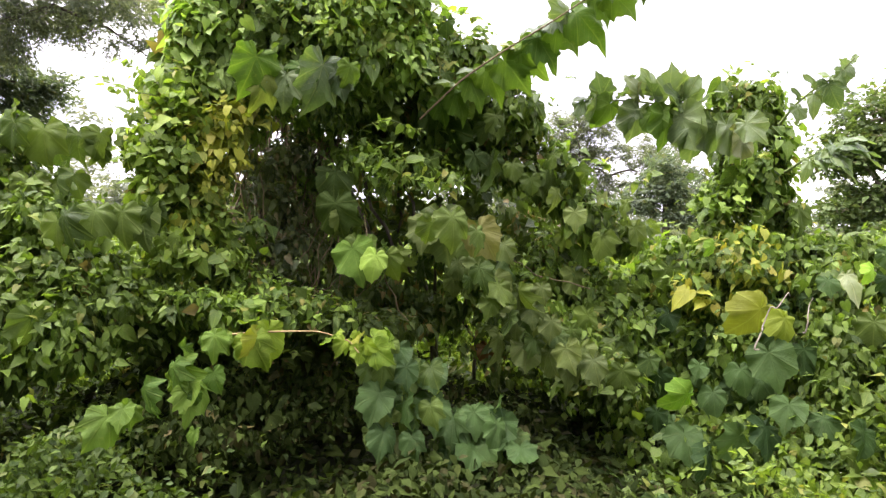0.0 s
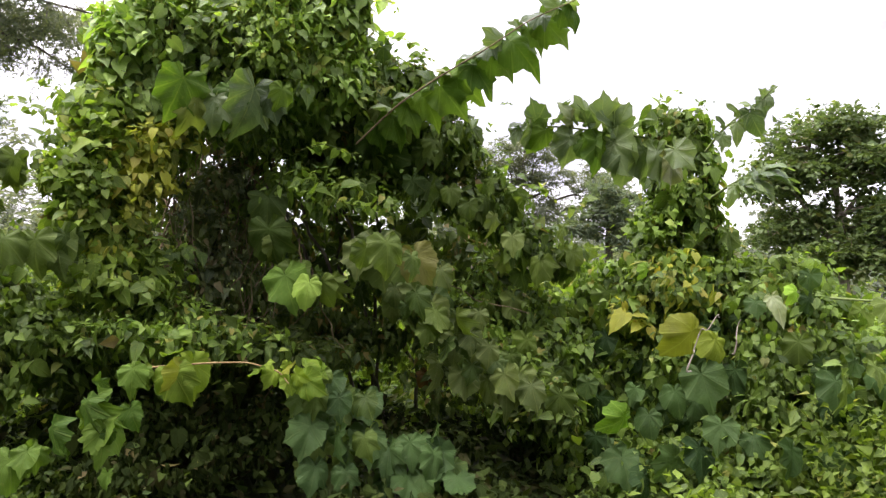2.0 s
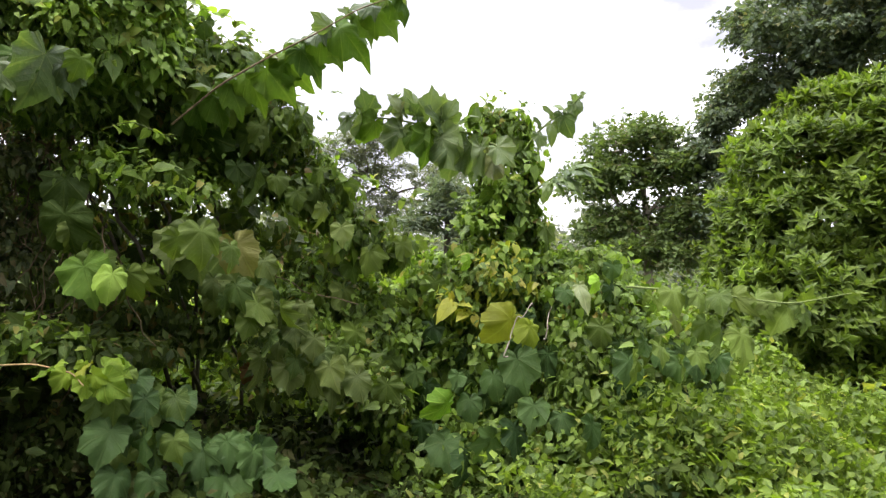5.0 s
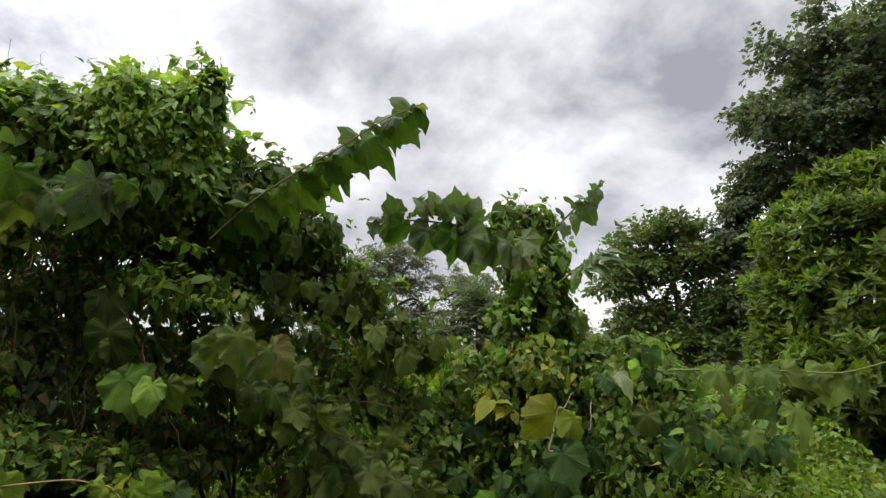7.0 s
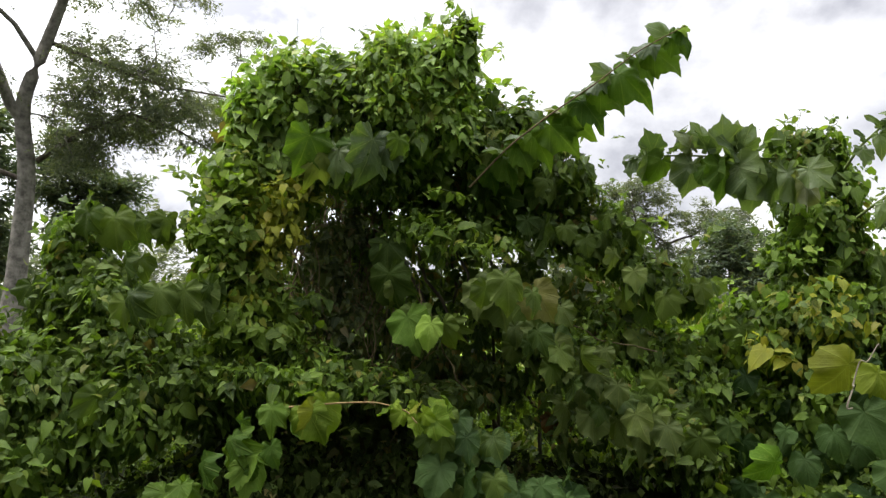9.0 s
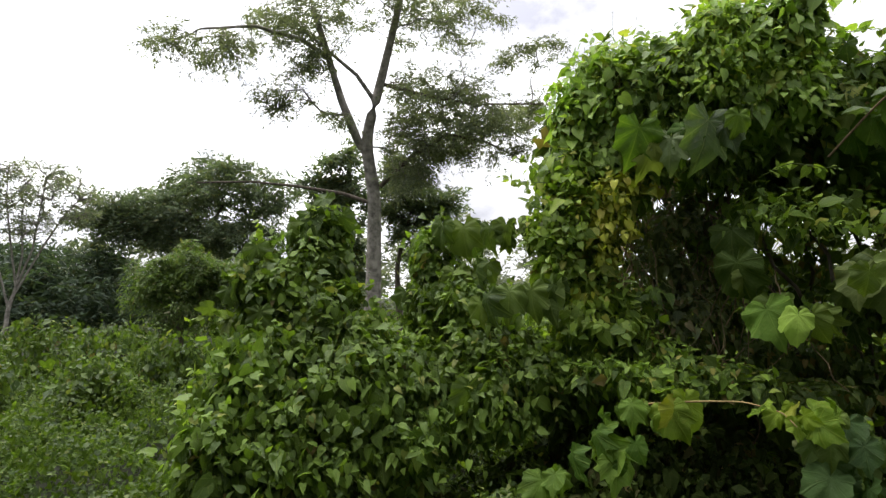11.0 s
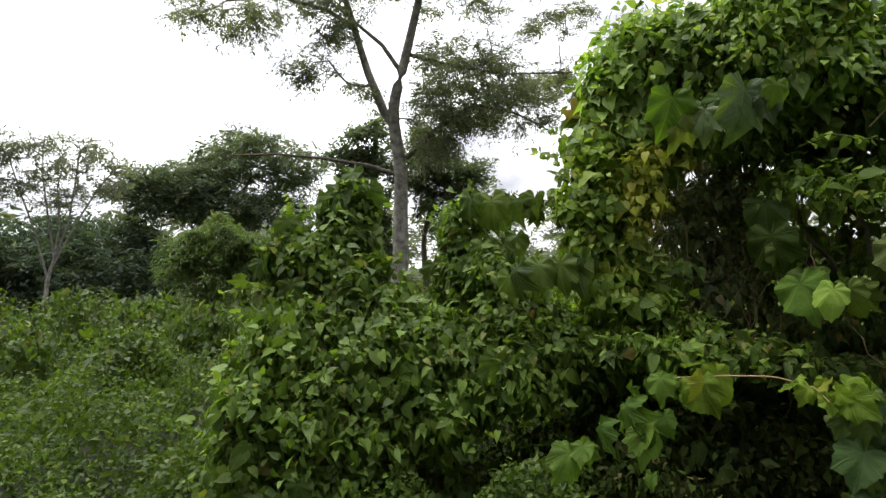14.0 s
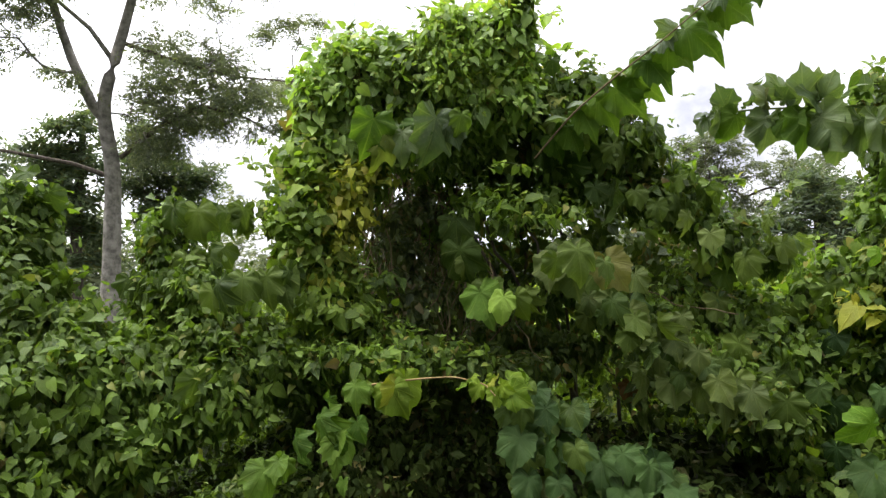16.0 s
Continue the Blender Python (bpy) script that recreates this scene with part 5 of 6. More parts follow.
# cascade of broad leaves down the open side
for a, b in [((0.04, 3.04, 1.58), (0.08, 2.95, 1.38)), ((0.17, 3.15, 1.51), (0.21, 3.10, 1.37)), ((-0.47, 3.61, 1.40), (-0.46, 3.49, 1.16)), ((-0.27, 3.63, 1.35), (-0.24, 3.57, 1.17)), ((-0.60, 3.70, 1.56), (-0.59, 3.69, 1.39)), ((-0.66, 3.78, 1.82), (-0.67, 3.73, 1.55)), ((-0.06, 3.25, 1.54), (-0.09, 3.25, 1.38)),
             ((0.20, 3.34, 1.31), (0.23, 3.27, 1.17)), ((0.32, 3.43, 1.21), (0.32, 3.30, 1.05)), ((0.43, 3.46, 1.18), (0.47, 3.38, 1.02)), ((0.50, 3.49, 1.05), (0.52, 3.41, 0.92)), ((0.60, 3.51, 0.99), (0.57, 3.44, 0.87)), ((0.67, 3.54, 0.92), (0.68, 3.41, 0.82)), ((0.76, 3.55, 0.81), (0.73, 3.47, 0.68)), ((0.86, 3.57, 0.76), (0.86, 3.43, 0.63))]:
    leaf_at(mound, a, b, turn=0.6, wide=0.9)
for a, b in [((0.41, 3.93, 1.91), (0.43, 3.89, 1.74)), ((0.53, 3.92, 1.83), (0.56, 3.87, 1.67)), ((0.69, 3.90, 1.75), (0.70, 3.85, 1.56)), ((0.81, 3.89, 1.63), (0.81, 3.83, 1.46)), ((1.11, 4.13, 1.53), (1.10, 4.07, 1.34)), ((0.15, 3.34, 1.25), (0.18, 3.32, 1.12)), ((0.28, 3.37, 1.13), (0.26, 3.30, 0.99)), ((0.38, 3.40, 1.04), (0.40, 3.31, 0.89)),
             ((0.53, 3.46, 0.91), (0.50, 3.38, 0.77)), ((-0.10, 3.94, 1.92), (-0.13, 3.90, 1.69)), ((0.18, 4.04, 1.97), (0.22, 4.00, 1.77))]:
    leaf_at(mound, a, b, turn=0.65, wide=0.8)
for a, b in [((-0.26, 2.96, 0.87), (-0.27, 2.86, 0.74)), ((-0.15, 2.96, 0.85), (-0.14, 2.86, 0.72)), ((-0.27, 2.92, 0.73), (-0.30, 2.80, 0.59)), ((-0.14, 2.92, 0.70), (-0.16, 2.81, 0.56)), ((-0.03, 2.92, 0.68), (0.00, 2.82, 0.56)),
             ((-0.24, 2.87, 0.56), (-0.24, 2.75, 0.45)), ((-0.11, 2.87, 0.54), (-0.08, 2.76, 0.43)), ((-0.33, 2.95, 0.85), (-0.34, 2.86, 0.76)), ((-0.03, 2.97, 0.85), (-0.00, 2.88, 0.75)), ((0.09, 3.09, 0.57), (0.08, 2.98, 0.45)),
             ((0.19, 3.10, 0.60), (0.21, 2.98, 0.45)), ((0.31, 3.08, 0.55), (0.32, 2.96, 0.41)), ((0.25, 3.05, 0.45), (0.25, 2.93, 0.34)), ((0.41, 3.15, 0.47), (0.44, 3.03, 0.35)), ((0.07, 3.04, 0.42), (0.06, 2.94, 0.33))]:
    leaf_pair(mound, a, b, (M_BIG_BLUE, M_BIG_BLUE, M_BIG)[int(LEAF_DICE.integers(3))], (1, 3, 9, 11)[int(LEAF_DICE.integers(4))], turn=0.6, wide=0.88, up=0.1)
for a, b in [((0.00, 3.39, 1.57), (-0.00, 3.32, 1.33)), ((0.19, 3.38, 1.52), (0.28, 3.31, 1.36)), ((-0.09, 3.39, 1.54), (-0.12, 3.33, 1.38))]:
    leaf_at(mound, a, b, M_BIG_OLIVE, (3, 9)[int(LEAF_DICE.integers(2))], 1.15, 0.3)
for a, b in [((0.09, 3.53, 1.32), (0.09, 3.46, 1.19)), ((0.20, 3.53, 1.31), (0.22, 3.45, 1.16)), ((0.30, 3.51, 1.24), (0.35, 3.43, 1.06)), ((0.44, 3.49, 1.17), (0.45, 3.41, 1.03)), ((0.51, 3.47, 1.08), (0.52, 3.39, 0.95)),
             ((0.62, 3.44, 1.02), (0.62, 3.36, 0.89)), ((0.70, 3.40, 0.88), (0.73, 3.30, 0.73)), ((0.84, 3.35, 0.83), (0.86, 3.26, 0.70)), ((0.56, 3.47, 1.20), (0.58, 3.40, 1.09)), ((0.34, 3.52, 1.43), (0.39, 3.45, 1.31))]:
    leaf_at(mound, a, b, M_BIG_OLIVE, (1, 3, 9, 11)[int(LEAF_DICE.integers(4))], 0.95, 0.4)
leaf_at(mound, (-0.49, 3.41, 1.38), (-0.43, 3.34, 1.20), M_BIG_GREEN, 3, 1.2, 0.2)
leaf_at(mound, (-0.30, 3.45, 1.35), (-0.27, 3.38, 1.19), M_BIG, 6, 1.0, 0.2)
for a, b in [((-0.32, 3.52, 1.37), (-0.27, 3.47, 1.18)), ((0.17, 3.69, 1.49), (0.19, 3.63, 1.23)), ((-0.64, 3.68, 1.63), (-0.60, 3.64, 1.36)), ((0.33, 3.82, 1.25), (0.40, 3.74, 1.03)), ((0.54, 3.88, 1.08), (0.60, 3.80, 0.89)), ((-0.01, 4.09, 2.18), (0.06, 4.07, 1.92)), ((0.28, 4.11, 1.92), (0.29, 4.08, 1.66))]:
    leaf_at(mound, a, b, wide=1.05, turn=0.6)
tagged(leaf_at(mound, (-0.35, 3.32, 1.35), (-0.36, 3.25, 1.24), M_BIG_LIME, 6, 1.15, 0.1), "single lime-green leaf")
tagged(leaf_at(mound, (0.33, 4.15, 0.71), (0.34, 4.06, 0.54), M_BIG_RUST, 5, 0.85, 0.3), "withered rust-brown leaf")
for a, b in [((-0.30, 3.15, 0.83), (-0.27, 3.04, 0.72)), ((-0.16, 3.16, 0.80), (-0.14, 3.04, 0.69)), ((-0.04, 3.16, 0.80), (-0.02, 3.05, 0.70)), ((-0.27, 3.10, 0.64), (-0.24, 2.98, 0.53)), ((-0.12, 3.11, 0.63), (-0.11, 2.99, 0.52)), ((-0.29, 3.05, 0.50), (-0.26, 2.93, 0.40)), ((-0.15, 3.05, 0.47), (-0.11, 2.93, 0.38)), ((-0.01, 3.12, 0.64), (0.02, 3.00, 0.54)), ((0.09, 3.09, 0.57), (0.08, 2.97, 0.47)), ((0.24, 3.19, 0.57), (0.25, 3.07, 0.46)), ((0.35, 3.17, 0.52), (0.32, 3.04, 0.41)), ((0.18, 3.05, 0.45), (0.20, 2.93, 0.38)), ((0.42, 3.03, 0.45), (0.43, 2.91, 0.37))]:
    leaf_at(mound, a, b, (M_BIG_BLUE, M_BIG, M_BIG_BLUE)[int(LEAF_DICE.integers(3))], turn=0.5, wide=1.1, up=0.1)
for a, b in [((0.35, 3.58, 0.89), (0.36, 3.47, 0.76)), ((0.49, 3.56, 0.85), (0.50, 3.44, 0.72)), ((0.63, 3.53, 0.82), (0.63, 3.41, 0.69)), ((0.73, 3.50, 0.76), (0.74, 3.38, 0.65)), ((0.81, 3.50, 0.84), (0.82, 3.38, 0.72)), ((0.57, 3.57, 0.99), (0.58, 3.46, 0.86)), ((0.44, 3.60, 1.02), (0.45, 3.49, 0.90))]:
    leaf_at(mound, a, b, M_BIG_OLIVE, turn=0.5, wide=1.1)
# shoot over the dark lower side
for a, b in [((-1.10, 2.57, 0.92), (-1.08, 2.49, 0.81)), ((-1.02, 2.56, 0.82), (-0.98, 2.48, 0.68)), ((-1.19, 2.51, 0.84), (-1.15, 2.44, 0.72)), ((-1.30, 2.44, 0.74), (-1.33, 2.32, 0.62)), ((-1.25, 2.46, 0.76), (-1.24, 2.39, 0.68)), ((-0.97, 2.48, 0.67), (-0.98, 2.45, 0.60)), ((-0.96, 2.65, 0.87), (-0.92, 2.58, 0.77)), ((-1.11, 2.73, 0.96), (-1.11, 2.66, 0.86))]:
    leaf_pair(mound, a, b, M_BIG_GREEN, wide=0.95, up=0.0)
for a, b in [((-1.83, 3.03, 1.52), (-1.83, 2.96, 1.30)), ((-1.72, 3.09, 1.54), (-1.71, 3.03, 1.34)), ((-1.61, 3.14, 1.54), (-1.59, 3.09, 1.32)), ((-1.50, 3.18, 1.56), (-1.45, 3.15, 1.39)), ((-2.33, 3.41, 2.00), (-2.38, 3.34, 1.78)), ((-2.22, 3.48, 1.97), (-2.18, 3.46, 1.71)), ((-1.98, 3.38, 1.94), (-1.99, 3.34, 1.73)), ((-1.88, 3.43, 1.95), (-1.87, 3.40, 1.74)),
             ((-1.77, 3.49, 1.93), (-1.78, 3.44, 1.75)), ((-2.24, 3.38, 1.68), (-2.24, 3.32, 1.43)), ((-2.92, 3.09, 2.09), (-2.86, 3.10, 1.88)), ((-3.05, 2.96, 2.10), (-3.10, 2.89, 1.88)), ((-2.06, 3.36, 1.70), (-2.06, 3.30, 1.50))]:
    leaf_pair(hedge, a, b, wide=0.95)
for a, b in [((-2.55, 2.39, 0.73), (-2.57, 2.26, 0.62)), ((-2.48, 2.46, 0.73), (-2.44, 2.38, 0.59)), ((-2.39, 2.54, 0.73), (-2.30, 2.51, 0.61)), ((-2.29, 2.61, 0.70), (-2.22, 2.55, 0.58)), ((-3.51, 2.52, 1.53), (-3.58, 2.42, 1.50)), ((-3.45, 2.60, 1.45), (-3.49, 2.53, 1.33))]:
    leaf_at(hedge, a, b)
# broad leaves high on the crown
for a, b in [((-0.67, 3.38, 2.36), (-0.71, 3.37, 2.09)), ((-0.86, 3.36, 2.29), (-0.88, 3.32, 2.11)), ((-0.61, 3.40, 2.32), (-0.55, 3.38, 2.17))]:
    leaf_at(mound, a, b, M_BIG_GREY, (0, 2, 4, 8)[int(LEAF_DICE.integers(4))], 1.2, 0.4, 0.35)
for a, b in [((-1.00, 3.30, 2.37), (-1.07, 3.27, 2.12)), ((-0.94, 3.34, 2.27), (-1.01, 3.29, 2.08)), ((-0.78, 3.36, 2.33), (-0.82, 3.33, 2.14)), ((-0.53, 3.40, 2.36), (-0.55, 3.37, 2.22))]:
    leaf_at(mound, a, b, M_BIG_GREEN, (0, 2, 4, 8)[int(LEAF_DICE.integers(4))], 1.05, 0.45, 0.35)
# broad leaves on the second mound
for a, b in [((1.77, 3.41, 1.14), (1.58, 3.39, 0.92)), ((1.86, 3.36, 1.10), (1.88, 3.25, 0.92))]:
    leaf_at(second, a, b, M_BIG_YELLOW, 6, 0.85, 0.2)
for a, b in [((1.40, 3.43, 0.64), (1.27, 3.38, 0.54)), ((2.18, 3.16, 1.39), (2.15, 3.11, 1.32)), ((1.52, 3.52, 1.47), (1.50, 3.46, 1.40))]:
    leaf_at(second, a, b, M_BIG_LIME, 6, 1.0, 0.3)
leaf_at(second, (2.13, 3.29, 1.35), (2.14, 3.20, 1.23), M_BIG_PALE, 7, 1.2, 0.2)
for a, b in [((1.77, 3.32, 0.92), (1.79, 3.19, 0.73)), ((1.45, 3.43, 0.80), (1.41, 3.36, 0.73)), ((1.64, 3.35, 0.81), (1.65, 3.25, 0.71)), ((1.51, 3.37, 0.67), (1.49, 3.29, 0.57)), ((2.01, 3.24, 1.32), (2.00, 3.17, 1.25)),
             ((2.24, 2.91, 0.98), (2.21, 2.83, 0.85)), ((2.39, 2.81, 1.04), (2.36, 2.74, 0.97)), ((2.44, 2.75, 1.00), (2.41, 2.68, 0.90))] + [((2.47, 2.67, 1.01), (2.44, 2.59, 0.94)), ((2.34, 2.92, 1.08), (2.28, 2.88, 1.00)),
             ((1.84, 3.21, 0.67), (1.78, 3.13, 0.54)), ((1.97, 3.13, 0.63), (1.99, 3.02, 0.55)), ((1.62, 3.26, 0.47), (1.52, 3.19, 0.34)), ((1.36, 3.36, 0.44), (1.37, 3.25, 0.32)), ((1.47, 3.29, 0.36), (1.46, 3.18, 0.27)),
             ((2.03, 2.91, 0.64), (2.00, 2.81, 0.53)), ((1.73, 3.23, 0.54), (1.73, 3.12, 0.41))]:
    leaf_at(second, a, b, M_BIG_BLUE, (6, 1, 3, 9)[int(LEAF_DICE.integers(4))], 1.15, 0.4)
for a, b in [((1.28, 4.50, 1.48), (1.29, 4.44, 1.28)), ((1.48, 4.55, 1.55), (1.58, 4.52, 1.50)), ((1.11, 4.16, 1.47), (1.19, 4.07, 1.33)), ((1.18, 4.15, 1.52), (1.25, 4.06, 1.38)), ((1.32, 4.11, 1.56), (1.38, 4.03, 1.47)), ((0.93, 4.20, 1.39), (0.97, 4.12, 1.26))]:
    leaf_at(second, a, b)
for i, pts in enumerate([[(1.62, 3.17, 0.95), (1.65, 3.18, 1.07), (1.69, 3.17, 1.17), (1.79, 3.18, 1.23)], [(1.82, 3.09, 1.06), (1.83, 3.09, 1.14), (1.86, 3.14, 1.22)]]):
    tagged(shoot(second, [np.array(q) + LEAF_DICE.normal(size=3) * 0.012 for q in pts for _ in range(2)], 0.0045, M_DEAD), "pale dry crooked twig")

# ---- bright bush to the side ----
bush = tagged(empty("broadleaf_bush", (7.6, 5.0, 0)), "dense bright green bush with pointed glossy leaves", "bush")
BUSH = [(6.85, 6.00, 2.57, 0.85, 0.77), (7.22, 5.64, 1.82, 1.22, 1.06), (6.61, 6.32, 1.78, 0.65, 0.65), (6.40, 6.24, 1.20, 0.56, 0.48), (6.85, 5.43, 1.02, 1.32, 0.62), (6.87, 5.83, 3.21, 0.41, 0.37), (7.22, 5.44, 3.09, 0.49, 0.49), (7.49, 5.20, 2.50, 0.98, 1.14)]
rosettes(bush, BUSH, 5200, 0.112, M_BUSH, "bush_leaves")
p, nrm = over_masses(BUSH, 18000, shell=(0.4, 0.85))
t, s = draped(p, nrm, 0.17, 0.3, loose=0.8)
child("inner_foliage", leaves_mesh("inner_foliage", SMALL, p, t, s, M_VINE_SHADE), bush, "", "stuff")
child("trunk", tubes_mesh("trunk", [(bend((7.6, 5.0, 0), (7.4, 5.2, 2.5), 8, 0, 0.05, 3), np.linspace(0.07, 0.03, 8))], M_BARK_DARK), bush)

# ---- bushes in the open field ----
for i, m in enumerate([(-13.47, 4.40, 1.14, 1.01, 0.43), (-13.77, 6.31, 1.01, 0.95, 0.54), (-11.41, 6.48, 0.87, 0.82, 0.47), (-9.26, 6.13, 0.76, 0.60, 0.42), (-10.44, 3.88, 0.76, 0.70, 0.30), (-8.49, 4.49, 0.65, 0.51, 0.31), (-12.79, 3.18, 1.08, 0.82, 0.42), (-8.78, 2.56, 0.78, 0.49, 0.21)]):
    low = tagged(empty("field_bush", (m[0], m[1], 0)), "low leafy green bush in the weedy field", "bush", "field bushes")
    body = [m, (m[0] - 0.4 * m[3], m[1] + 0.2, m[2] - 0.3 * m[4], 0.8 * m[3], 0.7 * m[4]), (m[0] + 0.5 * m[3], m[1], m[2] - 0.4 * m[4], 0.7 * m[3], 0.8 * m[4]), (m[0], m[1], 0.25, m[3], 0.4)]
    vine_mass(low, body, 2600, 0.10, M_COVER_FAR, "leaves", SCRAP, inner=0.3, seed=20.0 + i)

# ---- the tall tree with feathery leaves ----
TALL_LIMBS = [[(-7.45, 9.12, 4.20), (-7.56, 8.95, 4.46), (-7.64, 8.63, 5.16), (-7.62, 8.30, 5.90), (-7.58, 7.90, 6.67)],
              [(-7.62, 8.30, 5.90), (-7.90, 7.90, 6.18), (-8.38, 7.29, 6.35), (-8.97, 6.65, 6.25)],
              [(-7.54, 9.27, 3.30), (-7.94, 8.89, 3.51), (-8.54, 8.30, 3.67), (-9.09, 7.69, 3.76), (-9.67, 6.98, 3.74)],
              [(-7.38, 9.32, 3.62), (-6.81, 9.60, 4.15), (-6.17, 9.91, 4.52), (-5.53, 10.32, 4.31), (-4.95, 10.70, 3.89)],
              [(-7.16, 9.03, 5.13), (-7.32, 8.70, 5.61), (-7.59, 8.28, 5.99), (-7.84, 7.85, 6.35)],
              [(-7.00, 9.02, 5.45), (-6.39, 9.30, 5.20), (-5.53, 9.78, 4.93), (-4.37, 10.26, 4.80)]]
tall = tree("tall grey-barked tree with forked trunk and feathery leaves", [(-7.70, 9.27, 0.85), (-7.66, 9.33, 1.93), (-7.47, 9.30, 3.42), (-7.47, 9.04, 4.41), (-7.16, 9.03, 5.13), (-6.69, 8.94, 6.11), (-6.21, 8.74, 7.07)], (0.17, 0.05),
     [(-6.50, 9.45, 5.26, 0.65, 0.60), (-5.78, 9.86, 5.32, 0.49, 0.39), (-5.41, 10.20, 4.94, 0.98, 0.24), (-4.52, 10.61, 4.91, 0.54, 0.17), (-5.38, 10.45, 4.10, 0.60, 0.17), (-6.66, 9.61, 4.49, 0.65, 0.54), (-6.96, 9.59, 3.80, 0.54, 0.43), (-6.26, 9.92, 4.30, 0.65, 0.33), (-5.22, 10.42, 4.52, 0.65, 0.15),
      (-8.38, 7.86, 5.33, 0.46, 0.33), (-7.92, 8.16, 5.64, 0.43, 0.28), (-7.75, 8.65, 4.87, 0.28, 0.20)] + [(-8.91, 6.94, 5.92, 0.70, 0.24), (-9.44, 6.17, 6.01, 0.54, 0.22), (-4.52, 10.28, 5.82, 0.65, 0.13), (-7.89, 8.01, 6.00, 0.65, 0.28), (-8.12, 7.57, 6.35, 1.30, 0.28), (-7.26, 8.14, 6.74, 1.73, 0.43), (-5.73, 9.35, 6.52, 1.30, 0.43), (-6.99, 10.39, 5.24, 0.70, 0.53), (-6.76, 10.77, 4.46, 0.82, 0.41), (-7.12, 9.91, 4.52, 0.45, 0.56), (-5.92, 11.15, 4.80, 0.94, 0.35), (-5.46, 11.79, 5.27, 0.73, 0.17), (-5.29, 9.79, 4.53, 0.50, 0.27), (-4.72, 10.06, 4.56, 0.44, 0.19), (-5.47, 9.55, 4.97, 0.39, 0.23)],
     88000, 0.058, M_FEATHER, M_BARK, 5, flat=0.45, tuft=0.46, per=14, twigs=560, hang=0.45, limbs=TALL_LIMBS, thin=0.004, draw_limbs=False)
for line, a, b, bark in [(0, 0.10, 0.05, M_BARK), (1, 0.05, 0.02, M_BARK), (2, 0.045, 0.012, M_BARK_DARK), (3, 0.045, 0.012, M_BARK_DARK), (4, 0.045, 0.02, M_BARK), (5, 0.04, 0.012, M_BARK_DARK)]:
    pts = np.array(TALL_LIMBS[line])
    child("limb", tubes_mesh("limb", [(pts, np.linspace(a, b, len(pts)))], bark, 7), tall)
tree("dark leafy tree behind the tall tree", [(-9.44, 10.43, 0.77), (-9.30, 10.48, 2.91), (-9.04, 10.42, 4.37)], (0.14, 0.05),
     [(-9.12, 10.23, 4.54, 0.43, 0.40), (-9.53, 10.05, 3.81, 0.50, 0.53), (-9.04, 10.49, 3.78, 0.50, 0.69), (-9.43, 10.28, 3.06, 0.60, 0.48), (-9.11, 10.39, 4.25, 0.57, 0.63), (-9.51, 10.27, 3.17, 0.63, 0.76), (-9.22, 10.62, 2.27, 0.51, 0.63)], 17000, 0.11, M_TREE, M_BARK_DARK, 6, tuft=0.45, twigs=130)
tree("slender tree with a dark loose crown", [(-9.04, 12.01, 0.63), (-9.07, 12.01, 2.26), (-8.66, 12.16, 3.57)], (0.09, 0.03),
     [(-8.75, 11.80, 4.46, 0.57, 0.51), (-8.24, 12.29, 3.80, 0.74, 0.30), (-8.70, 12.07, 3.21, 0.65, 0.43), (-7.80, 12.58, 3.74, 0.43, 0.24), (-9.05, 11.74, 3.70, 0.43, 0.62), (-8.33, 12.38, 3.54, 0.75, 0.47), (-8.76, 12.20, 2.64, 0.47, 0.34), (-8.17, 12.56, 2.99, 0.54, 0.27), (-8.80, 11.95, 4.11, 0.54, 0.54)], 14000, 0.11, M_TREE, M_BARK_DARK, 7, tuft=0.45, twigs=110)
tree("flat-topped spreading tree at the field edge", [(-21.48, 14.87, 1.23), (-21.43, 14.85, 3.25), (-20.52, 15.79, 4.99)], (0.25, 0.08),
     [(-22.22, 12.98, 5.52, 1.12, 0.51), (-22.55, 12.57, 4.89, 0.94, 0.37), (-22.05, 13.52, 4.46, 1.12, 0.56), (-22.07, 13.34, 5.10, 0.94, 0.51), (-20.31, 15.73, 6.27, 2.23, 0.99), (-21.49, 14.39, 5.26, 1.53, 0.85), (-19.21, 17.21, 5.59, 1.22, 1.29), (-22.43, 13.10, 4.53, 1.06, 0.61), (-21.00, 15.29, 4.34, 2.11, 0.70), (-19.94, 16.68, 4.05, 1.64, 0.85)], 62000, 0.14, M_TREE, M_BARK_DARK, 8, flat=0.5, tuft=1.0, twigs=420, bare=0.3)
